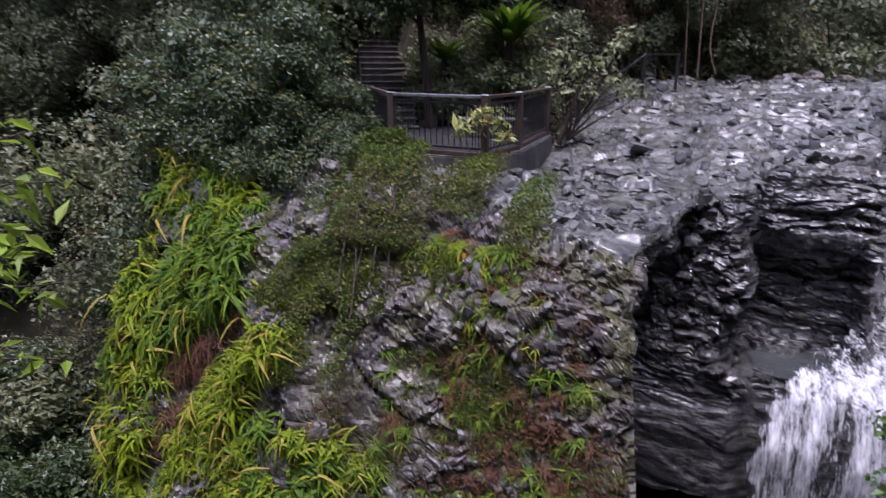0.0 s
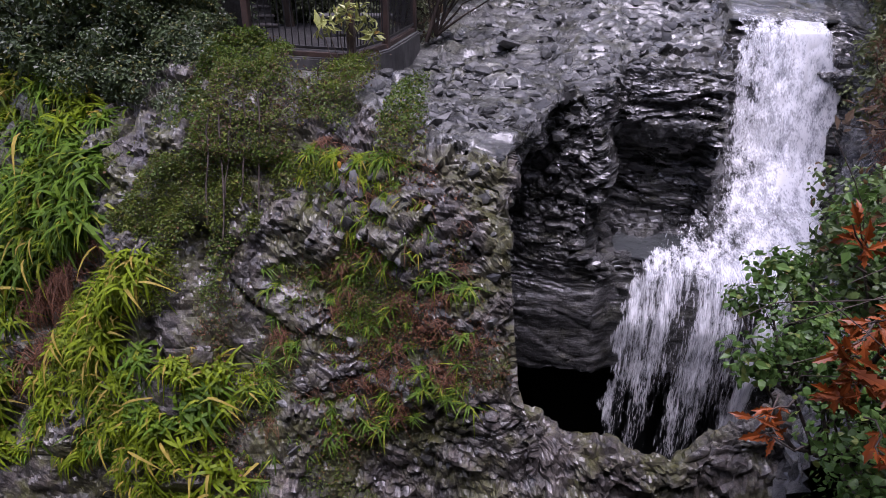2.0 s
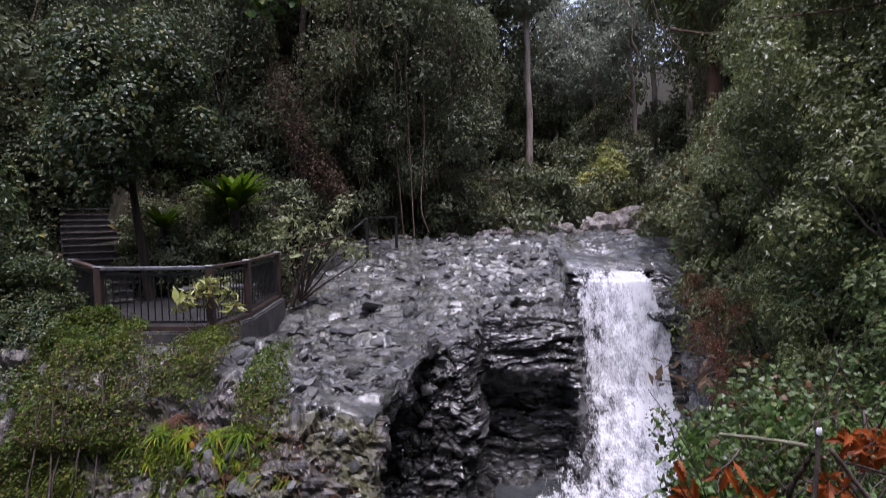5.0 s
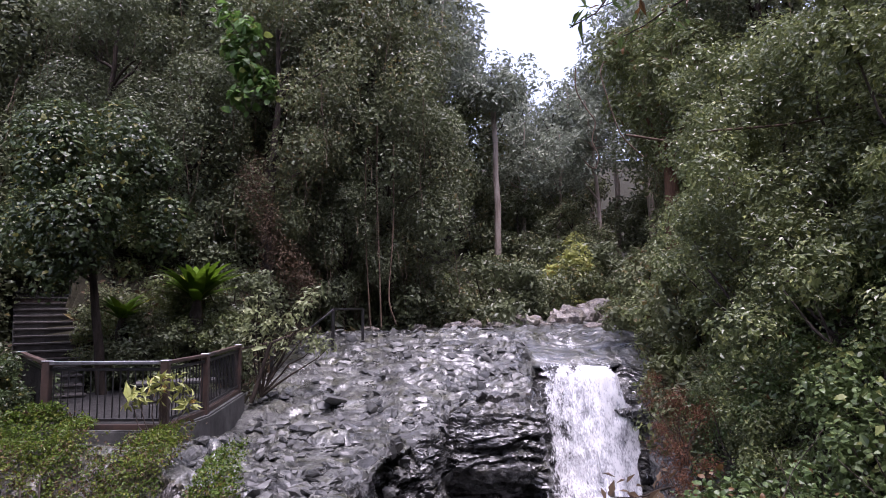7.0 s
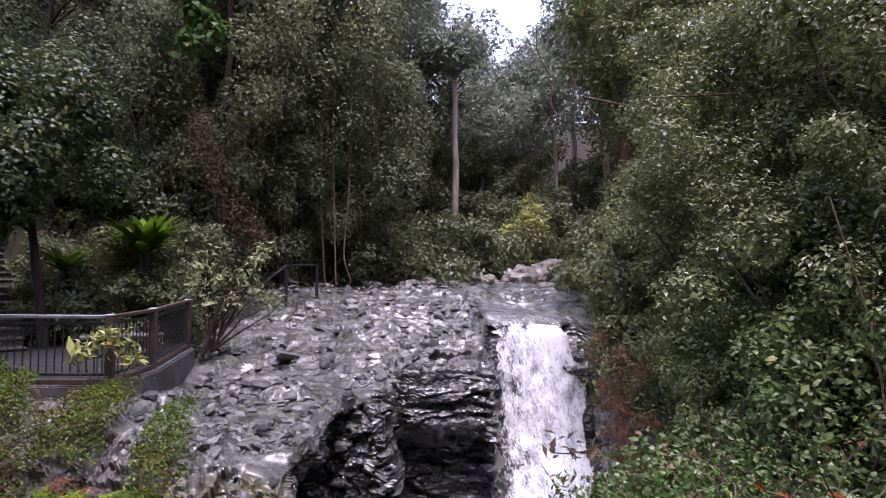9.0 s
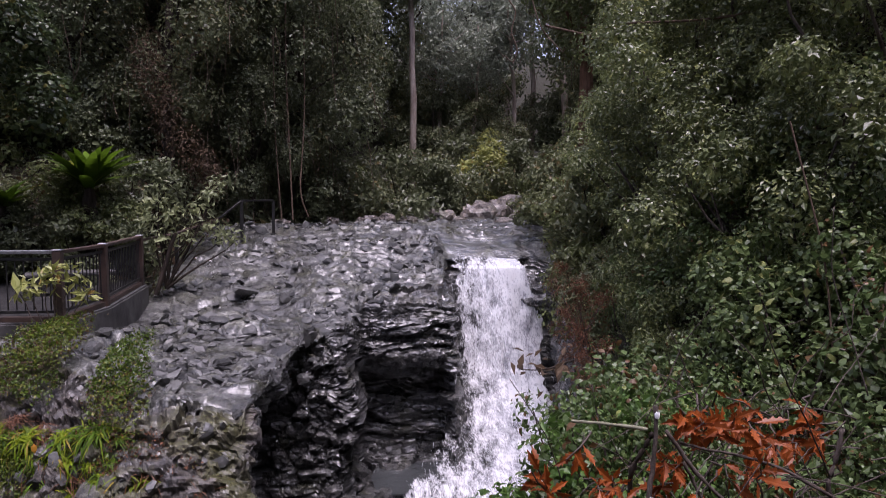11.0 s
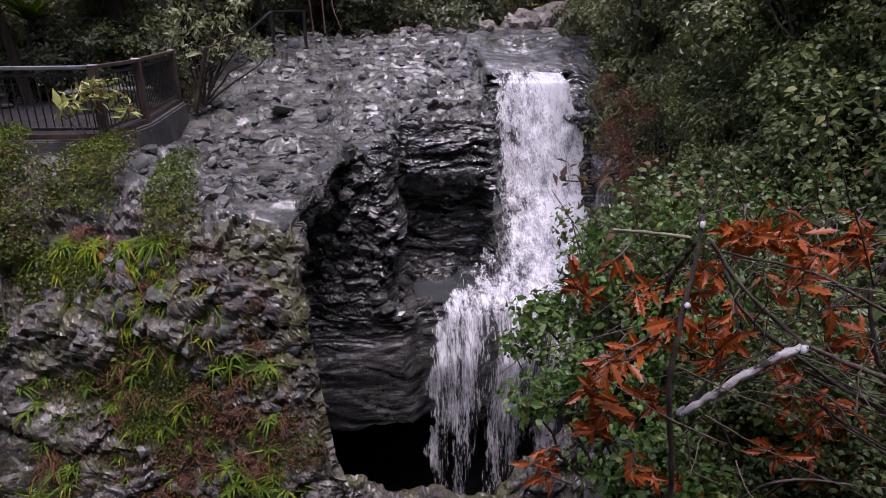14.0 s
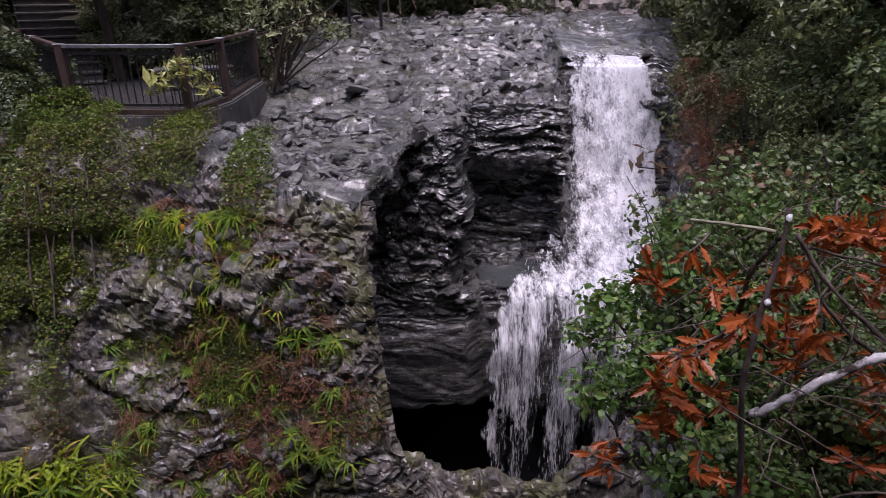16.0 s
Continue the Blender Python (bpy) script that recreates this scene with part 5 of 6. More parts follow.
def birdnest_fern(at, size, n, mat):
    way = np.stack([np.cos(np.arange(n) * 2.4), np.sin(np.arange(n) * 2.4), 0.7 + 1.6 * rng.random(n)], 1)
    v, f = blade_arrays(np.zeros((n, 3)), way, size * (0.75 + 0.4 * rng.random(n)), 0.19 * size, 0.36, 6)
    stump, sf = tube([(0.1, 0.1, -2.6), (0.03, 0, -1.2), (0, 0, -0.3), (0, 0, 0.08)], [0.2, 0.14, 0.16, 0.08], 8, 0.1)
    plant("birdnest_fern", [("frond_rosette", raw_mesh("frond_rosette", v, f, mat), ""), ("stump", raw_mesh("stump", stump, sf, M_BARK, True), "")], "large rosette fern with broad upright green fronds", "fern", at, "rosette ferns")


birdnest_fern(pose(-5.45, 17.0, 2.2), 1.6, 36, L_STRAP)
birdnest_fern(pose(-7.3, 17.0, 1.75), 1.1, 26, L_STRAP)

# ---- trees, near ones first ----
t1 = tree_parts("tree", 5.6, (1.8, 1.6, 2.0), 4.55, 0.13, 11000, 0.12, L_SHINY, M_BARK, (-0.7, 0), 26, 0.34, 0.55, 12, heart=(90, 0.2), oval=True)
plant("tree", t1, "small tree with glossy dark leaves beside the platform", "tree", pose(-7.15, 15.9, 0.0))
t1b = tree_parts("tree", 4.2, (2.0, 1.7, 2.0), 2.3, 0.12, 11000, 0.12, L_SHINY, M_BARK, (0.4, -0.6), 26, 0.34, 0.55, 10, heart=(90, 0.2), oval=True)
plant("tree", t1b, "low glossy-leaved tree leaning over the cliff edge", "tree", pose(-11.5, 14.2, -0.8))
s1 = shrub_parts((1.3, 1.1, 1.0), 2800, 0.105, L_SHINY, 14, heart=(70, 0.18))
plant("shrub", s1, "glossy green shrub on the cliff edge", "shrub", pose(-9.2, 12.4, -1.0), "cliff shrubs")
plant("shrub", s1, "glossy green shrub on the cliff edge", "shrub", pose(-8.6, 13.2, -0.3, 0, 0, 130), "cliff shrubs")
plant("shrub", s1, "glossy green shrub on the cliff edge", "shrub", pose(-11.6, 13.4, -1.4, 0, 0, 230), "cliff shrubs")

broad = [tree_parts("tree", 9, (3.0, 2.8, 4.2), 6.4, 0.22, 13500, 0.13, L_DARK, M_BARK, (0.3, 0.2), 24, 0.34, 0.58, 10, 0.35, 30, (210, 0.19)),
         tree_parts("tree", 11, (2.6, 2.6, 5.0), 7.2, 0.24, 13500, 0.13, L_MID, M_BARK, (-0.4, 0.2), 28, 0.32, 0.58, 10, 0.35, 60, (190, 0.19)),
         tree_parts("tree", 12, (3.4, 3.2, 3.8), 9.6, 0.26, 11000, 0.15, L_DARK, M_BARK, (0.5, -0.3), 24, 0.38, 0.56, 12, 0.4, 0, (170, 0.24))]
gorge = [tree_parts("tree", 10, (3.1, 2.9, 4.6), 7.0, 0.22, 7000, 0.17, m, M_BARK, (0.2, 0.2), 24, 0.34, 0.58, 8, 0.4, 0, (90, 0.27)) for m in (L_DARK, L_MID)]
distant = [tree_parts("tree", 10, (3.1, 2.9, 4.6), 7.0, 0.22, 4200, 0.27, m, M_BARK, (0.2, 0.2), 24, 0.34, 0.58, 8, 0.4, 0, (60, 0.38)) for m in (L_DARK, L_MID)]
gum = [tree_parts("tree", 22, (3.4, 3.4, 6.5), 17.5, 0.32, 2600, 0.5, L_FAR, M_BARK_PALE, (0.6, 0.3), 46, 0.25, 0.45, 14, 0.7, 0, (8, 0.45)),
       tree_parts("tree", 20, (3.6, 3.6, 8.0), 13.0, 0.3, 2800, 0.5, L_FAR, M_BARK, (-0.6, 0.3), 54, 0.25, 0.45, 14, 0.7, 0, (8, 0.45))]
shrubs = [shrub_parts((1.5, 1.4, 1.2), 2300, 0.125, m, 14, heart=(80, 0.19)) for m in (L_DARK, L_MID, L_MOSSY)]


def stand(kinds, x, y, scale, label, group, category="tree", z=None):
    k = kinds[rng.integers(len(kinds))]
    gz = float(ground_z(x, y)) if z is None else z
    return plant(category, k, label, category, pose(x, y, gz - 0.15, rng.uniform(-4, 4), rng.uniform(-4, 4), rng.uniform(0, 360)) @ Matrix.Scale(scale, 4), group)


dk = "dense dark rainforest tree draped with vines"
for x, y, s, k in ((-4.7, 21.0, 0.82, 1), (-0.9, 26.0, 1.02, 0), (-1.9, 26.5, 1.05, 1), (-8.2, 25.0, 1.05, 1), (-12.5, 25.0, 1.1, 0), (-6.0, 28.0, 1.25, 2), (-3.0, 29.5, 1.25, 1), (-10.5, 22.0, 0.75, 0), (-2.6, 23.6, 0.6, 0), (-15.5, 22.0, 1.0, 1), (-19.5, 22.5, 1.1, 0), (-14.2, 19.2, 0.7, 0), (-7.6, 21.4, 0.7, 0), (-5.6, 24.6, 1.0, 0), (-3.9, 25.4, 0.95, 1), (-9.6, 28.0, 1.2, 1), (-2.4, 28.2, 1.15, 0), (-7.0, 31.0, 1.3, 2), (-12.8, 28.5, 1.25, 0)):
    stand([broad[k]], x, y, s, dk, "rainforest trees")
for n in range(20):
    x = rng.uniform(-40, 2)
    y = np.interp(x, [-40, -15, -2, 2], [24, 27, 33, 36]) + rng.uniform(0, 22)
    stand(distant, x, y, rng.uniform(1.0, 1.5), dk, "rainforest trees")
for n in range(22):
    x = rng.uniform(-34, -13.5)
    stand(gorge, x, float(np.interp(x, [-34, -13.5], [12.5, 14.6])) + rng.uniform(0, 10), rng.uniform(0.55, 1.1), dk, "rainforest trees")
for n in range(26):
    x = rng.uniform(-28, -11)
    y = float(np.interp(x, [-28, -14, -11], [11.9, 13.5, 15.2])) + rng.uniform(0, 7)
    stand(shrubs, x, y, rng.uniform(0.8, 1.5), "dark leafy shrub on the gorge side", "gorge shrubs", "shrub")
for n in range(32):
    x = rng.uniform(-12, 2.5)
    y = float(np.interp(x, [-12, -9, -5, -4, -3, -1.5, 2.5], [21, 17.6, 17.4, 18.5, 21.5, 25.5, 29.5])) + rng.uniform(0, 5)
    if x > -4.7 and y < 22.5 or -11.2 < x + (y - 17) * 0.65 < -7.6 and y < 24 or -8.5 < x < -4.0 and y < 18.3:
        continue
    stand(shrubs, x, y, rng.uniform(0.55, 1.1), "leafy undergrowth shrub below the trees", "undergrowth shrubs", "shrub")
for x, y, s, k in ((0.3, 27.2, 1.4, 1), (-1.0, 26.6, 1.2, 0), (3.4, 29.5, 1.7, 0), (1.8, 29, 1.5, 1), (5.4, 32.5, 1.5, 1), (4.6, 31, 1.2, 0), (7.5, 35, 1.6, 1), (9.2, 37, 1.5, 2), (6.5, 33.5, 1.2, 0)):
    stand([shrubs[k]], x, y, s, "rounded dense shrub at the head of the creek", "creek shrubs", "shrub")
for x, y, z, s in ((-5.4, 16.8, 0.1, 0.75), (-7.2, 16.9, 0.1, 0.6), (-5.2, 17.0, 0.7, 0.6), (-6.3, 17.3, 0.7, 0.65), (-7.3, 17.2, 0.3, 0.6), (-6.0, 18.3, 1.4, 0.75), (-8.1, 17.9, 0.8, 0.6), (-5.0, 18.6, 1.5, 0.8), (-11.6, 20.6, 3.0, 0.8), (-12.2, 21.6, 3.5, 0.9), (-8.6, 19.2, 1.6, 0.6)):
    stand(shrubs, x, y, s, "leafy undergrowth shrub below the trees", "undergrowth shrubs", "shrub", z)
for x, y, z, s in ((-8.2, 11.9, -0.2, 0.8), (-9.6, 11.6, -0.6, 0.9), (-10.8, 11.8, -0.5, 0.9), (-7.5, 12.2, 0.1, 0.6), (-9.0, 12.8, 0.3, 0.9), (-10.2, 13.0, 0.6, 1.0), (-12.0, 12.6, -0.6, 1.0), (-7.4, 11.4, -0.5, 0.6), (-8.2, 10.7, -0.6, 0.6), (-9.9, 11.6, 0.3, 0.9), (-8.3, 11.4, 0.5, 0.8), (-8.4, 12.0, 1.2, 0.8), (-7.0, 10.6, -0.9, 0.55), (-7.6, 10.9, -0.6, 0.6), (-6.95, 11.2, -0.2, 0.5), (-7.7, 11.6, 0.2, 0.6)):
    plant("shrub", s1, "glossy green shrub on the cliff edge", "shrub", pose(x, y, z, 0, 0, 97 * x) @ Matrix.Scale(s, 4), "cliff shrubs")
for x, y, z, s in ((-12.6, 13.6, 0.6, 1.2), (-12.4, 13.2, -0.8, 1.2), (-12.9, 13.4, -2.2, 1.3), (-13.4, 14.4, 0.2, 1.4), (-13.6, 14.0, -1.6, 1.4), (-13.2, 13.0, -3.6, 1.3), (-13.6, 12.4, -5.0, 1.4)):
    stand([s1], x, y, s, "dark leafy shrub on the gorge side", "gorge shrubs", "shrub", z)
# The darker leaf of these shrubs replaces shade missing over the gorge floor.
for n in range(16):
    stand([s1], rng.uniform(-24, -12.8), rng.uniform(6.5, 13), rng.uniform(1.2, 2.0), "dark leafy shrub on the gorge side", "gorge shrubs", "shrub")
for x, y, s in ((1.2, 38.5, 0.7), (0.3, 37, 0.75), (7.4, 46, 0.7), (3.2, 46, 0.95), (8.4, 49, 0.85), (11.5, 46, 0.6), (13.2, 50, 0.8), (10.2, 52, 0.8), (12.2, 43, 0.5), (-1.5, 36, 0.8), (1.5, 42, 0.9)):
    stand(distant, x, y, s, dk, "rainforest trees")
# Unseen tree row behind the lookout, added to keep sky light off the cliff.
for x in range(-18, 18, 3):
    stand(distant, x + rng.uniform(-0.8, 0.8), -4.5 - 4 * rng.random(), rng.uniform(1.1, 1.4), dk, "rainforest trees")
# Two more unseen trees, added so their crowns shade the near bank.
for x, y, s in ((4.9, -2.2, 0.8), (-4.5, -3.2, 0.85)):
    stand([broad[2]], x, y, s, dk, "rainforest trees")
yl = shrub_parts((0.9, 0.9, 2.0), 1500, 0.2, L_YELLOW, 14, 0.35)
plant("shrub", yl, "tall shrub with yellow-brown new leaves", "shrub", pose(10.4, 42.5, 3.0) @ Matrix.Scale(1.25, 4))
plant("shrub", yl, "tall shrub with yellow-brown new leaves", "shrub", pose(8.3, 34.0, 1.4) @ Matrix.Scale(1.25, 4))

far = "tall gum tree on the far hillside, leaf colour paled for haze"
v, f = tube(bent((5.5, 42, 1.0), (5.35, 42, 16.6), 9, 0.15), np.linspace(0.26, 0.16, 9), 10)
lone = thing("tree", "tall straight tree with a pale bare trunk", "tree")
part("trunk", raw_mesh("trunk", v, f, M_BARK_PALE, True), lone, "pale pink-grey bare trunk")
cs = clump_centres((2.2, 2.2, 1.0), 22) + [5.3, 42, 16.4]
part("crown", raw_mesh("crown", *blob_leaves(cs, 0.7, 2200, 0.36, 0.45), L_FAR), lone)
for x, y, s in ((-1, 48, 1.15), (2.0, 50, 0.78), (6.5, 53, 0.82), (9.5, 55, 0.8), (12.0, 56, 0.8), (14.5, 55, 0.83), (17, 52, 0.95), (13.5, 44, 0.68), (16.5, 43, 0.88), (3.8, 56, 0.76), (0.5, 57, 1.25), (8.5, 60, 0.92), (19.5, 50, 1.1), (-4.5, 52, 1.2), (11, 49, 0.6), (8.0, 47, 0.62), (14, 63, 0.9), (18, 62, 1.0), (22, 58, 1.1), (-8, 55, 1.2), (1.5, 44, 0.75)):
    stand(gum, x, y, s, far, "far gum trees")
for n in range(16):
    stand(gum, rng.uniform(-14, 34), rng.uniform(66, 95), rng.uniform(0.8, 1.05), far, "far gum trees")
for n in range(18):
    x = rng.uniform(-2, 20)
    stand(shrubs, x, rng.uniform(38, 56), rng.uniform(1.4, 2.4), "leafy undergrowth shrub below the trees", "undergrowth shrubs", "shrub")

# Right side: trees and the shrub-covered bank.
v, f = joined([tube(bent((9.3, 22.4, 1.5), (9.1, 22.2, 9.5), 8, 0.12), np.linspace(0.3, 0.2, 8), 10), tube(bent((9.1, 22.2, 6.8), (7.6, 21.2, 9.0), 5, 0.1), np.linspace(0.1, 0.03, 5), 6), tube(bent((9.1, 22.2, 7.5), (11, 21.5, 10), 5, 0.1), np.linspace(0.1, 0.03, 5), 6)])
rt = thing("tree", "red-brown trunked tree with light olive foliage", "tree")
part("trunk", raw_mesh("trunk", v, f, M_BARK_RED, True), rt)
cs = clump_centres((2.3, 2.2, 2.4), 36) + [8.9, 21.6, 9.6]
part("crown", raw_mesh("crown", *blob_leaves(cs, 0.75, 9000, 0.19, 0.45), L_MOSSY), rt)
for x, y, s, k in ((11.8, 20.5, 1.0, 0), (13.5, 24, 1.2, 1), (12.6, 29, 1.1, 0), (15.5, 32, 1.2, 1), (11.4, 26, 0.9, 1), (15, 20, 1.2, 2), (17, 27, 1.4, 2)):
    stand([broad[k]], x, y, s, "dense olive-green tree on the creek's wooded bank", "bank trees")
olive = [shrub_parts((1.3, 1.2, 1.1), 2500, 0.11, L_MOSSY, 16, heart=(56, 0.2)), shrub_parts((1.3, 1.2, 1.2), 2500, 0.11, L_MID, 16, heart=(56, 0.2))]
for n in range(36):
    y = rng.uniform(9, 27)
    xr = float(np.interp(y, [8, 12, 18, 24, 30], [3.7, 5.4, 6.9, 8.6, 10.5]))
    x = xr + rng.uniform(0.1, 4.0)
    stand(olive, x, y, rng.uniform(0.7, 1.15), "leafy shrub on the steep bank", "bank shrubs", "shrub")
for x, y, z, s in ((6.9, 17.6, 1.7, 1.0), (7.4, 20.0, 1.6, 1.1), (6.6, 15.6, 1.1, 0.9), (7.9, 22.4, 1.5, 0.9), (6.2, 14.0, 0.2, 0.9), (5.4, 12.4, -0.4, 0.8)):
    stand(olive, x, y, s, "leafy shrub on the steep bank", "bank shrubs", "shrub", z)

def ground_cover(name, x0, x1, y0, y1, n, leaf, mats, label, avoid=None, lift=0.45):
    """Low undergrowth leaves over the soil of a stretch of the slopes."""
    x, y = rng.uniform(x0, x1, n), rng.uniform(y0, y1, n)
    z = ground_z(x, y)
    keep = (z > -11) & (fbm(np.stack([x, y, x * 0], 1) * 0.9, 2, 96) > -0.45)
    if avoid:
        keep &= ~avoid(x, y)
    x, y, z = x[keep], y[keep], z[keep]
    k = len(x)
    h = lift * np.clip(0.4 + vnoise(np.stack([x, y, x * 0], 1) * 1.6, 97), 0.1, 1) * rng.random(k)
    p = np.stack([x, y, z + h], 1)
    L = leaf * np.exp(rng.normal(size=k) * 0.35)
    v, f = leaf_arrays(p, rng.normal(size=(k, 3)) - [0, 0.3, 0], np.tile([0.0, -0.5, 1.0], (k, 1)) + rng.normal(size=(k, 3)) * 0.5, L, L * 0.55)
    slots = np.repeat(rng.integers(0, len(mats), k), 2)
    return tagged(new(name, raw_mesh(name, v, f, mats, False, slots)), label, "undergrowth", kind="stuff")


on_path = lambda x, y: ((x > -10.3) & (x < -3.9) & (y < 16.7)) | (np.abs(x + (y - 17) * 0.65 + 9.15) < 0.85)
ground_cover("undergrowth", -13, 0, 15.8, 27, 24000, 0.13, [L_DARK, L_MID, L_BROWN], "low dark undergrowth and leaf litter on the slope", on_path)
ground_cover("undergrowth", -22, 3, 22, 46, 12000, 0.3, [L_DARK, L_MID], "dark undergrowth under the forest trees", None, 1.2)
ground_cover("undergrowth", 5.5, 14, 9, 30, 16000, 0.12, [L_BANK, L_MOSSY, L_BROWN], "low undergrowth on the creek bank")
ground_cover("undergrowth", 2.0, 7.5, 2.2, 10, 16000, 0.06, [L_BANK, L_DARK, L_BROWN], "low undergrowth and dead leaves on the near bank", None, 0.35)
# Sparse leaves let dark soil show, standing in for the gorge's shade.
ground_cover("undergrowth", -34, -11, 9, 26, 6000, 0.2, [L_DARK, L_MID], "dark undergrowth on the gorge side")

# Near bank: leaves that can be told apart.
near = [shrub_parts((0.75, 0.7, 0.65), 850, 0.062, L_BRIGHT, 14, 0.4, 0.62, 0.7, M_TWIG, (36, 0.085), True), shrub_parts((0.8, 0.75, 0.8), 850, 0.06, L_BANK, 14, 0.4, 0.6, 0.7, M_TWIG, (36, 0.085), True), shrub_parts((0.8, 0.7, 0.8), 850, 0.065, L_BANK, 14, 0.4, 0.6, 0.7, M_TWIG, (36, 0.085), True), shrub_parts((0.8, 0.7, 0.8), 1000, 0.056, L_BANK_MID, 14, 0.4, 0.6, 0.7, M_TWIG, (36, 0.085), True)]
tall = [shrub_parts((1.5, 1.3, 1.7), 9500, 0.056, L_TALL, 26, 0.28, 0.55, 0.6, M_TWIG, (150, 0.08)) for _ in range(2)]
lab = "leafy green shrub on the near bank"
for x, y, z, k in ((5.2, 7.6, 1.4, 1.0), (5.0, 8.6, 2.6, 1.0), (6.2, 9.2, 3.2, 1.1), (6.0, 10.6, 3.6, 1.1), (4.6, 6.6, 0.9, 0.9), (5.6, 6.4, 2.6, 1.0), (7.4, 12.2, 3.4, 1.2), (7.0, 13.6, 2.6, 1.1), (6.6, 8.0, 4.4, 1.1), (5.4, 9.6, 1.4, 1.0), (6.4, 12.0, 1.6, 1.1), (8.4, 15.5, 3.6, 1.2), (6.0, 7.2, 4.0, 1.0), (4.75, 8.7, -0.4, 0.7), (5.5, 9.6, 0.2, 0.75), (4.5, 7.5, -0.7, 0.65), (5.9, 10.9, 0.1, 0.75), (6.8, 12.4, 0.2, 0.8)):
    plant("shrub", tall[int(x * 10) % 2], "tall grey-green shrub on the steep bank", "shrub", pose(x, y, z, 0, 0, 77 * x) @ Matrix.Scale(k, 4), "tall bank shrubs")
for k, y in enumerate(np.arange(4.8, 11.2, 0.7)):
    for dx in (0.35, 1.05, 1.8):
        x = float(bank_x(y)) + dx + 0.15 * math.sin(7 * k + 5 * dx)
        stand(near[3:] if (k + int(dx * 2)) % 3 else near[1:2], x, y, 0.85 + 0.2 * math.sin(3 * k + dx), lab, "near bank shrubs", "shrub")
for n in range(24):
    y = rng.uniform(3.6, 9.5)
    xr = float(np.interp(y, [3, 4.5, 6, 8, 12], [1.3, 1.7, 2.6, 3.6, 5.4]))
    x = xr + rng.uniform(0.3, 3.2) * (0.6 + 0.06 * y)
    stand(near[1:3] if y < 5 else near[3:], x, y, rng.uniform(0.7, 1.15), lab, "near bank shrubs", "shrub")
for x, y, z, s in ((1.62, 4.35, -0.7, 0.75), (1.42, 4.5, -0.42, 0.6), (1.85, 4.6, -0.3, 0.85), (1.78, 3.6, -1.0, 0.55), (2.35, 5.2, -0.5, 0.85), (1.75, 3.95, -0.7, 0.7), (2.85, 6.0, -0.5, 0.9), (3.3, 7.2, -0.9, 0.9), (2.3, 4.9, -0.05, 0.8), (2.0, 3.6, -0.9, 0.6), (3.6, 8.2, -1.4, 0.9)):
    stand([near[0]], x, y, s, lab, "near bank shrubs", "shrub", z)


for n in range(13):
    y = rng.uniform(3.55, 5.2)
    stand(near[1:3], rng.uniform(1.9, 4.2), y, rng.uniform(0.45, 0.75), lab, "near bank shrubs", "shrub", rng.uniform(-0.5, 0.3))


for x, y, z in ((2.4, 3.9, -0.6), (2.9, 3.8, -0.5), (3.2, 4.1, -0.2), (2.7, 4.3, -0.2), (3.5, 4.5, 0.1), (2.1, 3.7, -0.7), (3.0, 3.4, -0.7)):
    stand([near[1]], x, y, 0.6, lab, "near bank shrubs", "shrub", z)
dry_fern = shrub_parts((1.0, 0.7, 1.3), 1800, 0.09, L_DRY, 30, 0.2, 0.22, 0.95, M_TWIG, (4, 0.08))
for x, y, z, s2 in ((3.25, 8.2, -0.3, 0.45), (3.6, 9.0, 0.1, 0.5), (3.1, 7.4, -0.6, 0.4)):
    plant("dead_fern", dry_fern, "withered red-brown fern clump on the bank", "fern", pose(x, y, z, 0, 0, 90 * x) @ Matrix.Scale(s2, 4), "withered ferns")


DEAD = [(1.11, 3.22, 0.49), (1.12, 3.34, 0.25), (1.13, 3.28, 0.11), (1.36, 3.34, 0.17), (1.42, 3.3, 0.58), (1.38, 3.4, 0.72), (1.52, 3.26, 0.65), (1.8, 3.46, 0.41), (1.61, 3.28, 0.48), (1.73, 3.4, 0.98), (1.83, 3.34, 0.98), (2.02, 3.46, 0.98),
        (2.33, 3.4, 0.93), (1.96, 3.22, 0.88), (2.19, 3.34, 0.82), (2.08, 3.46, 0.64), (1.56, 3.28, 0.81), (2.3, 3.3, 0.43), (2.46, 3.34, 0.34), (2.0, 3.28, -0.1), (2.16, 3.4, -0.02), (2.24, 3.3, -0.1), (2.5, 3.46, -0.22), (2.26, 3.22, 0.15), (0.9, 3.4, -0.3), (1.42, 3.22, -0.13), (2.45, 3.35, -0.42), (2.0, 3.35, 0.33), (1.7, 3.4, -0.44), (1.06, 3.34, 0.82)]


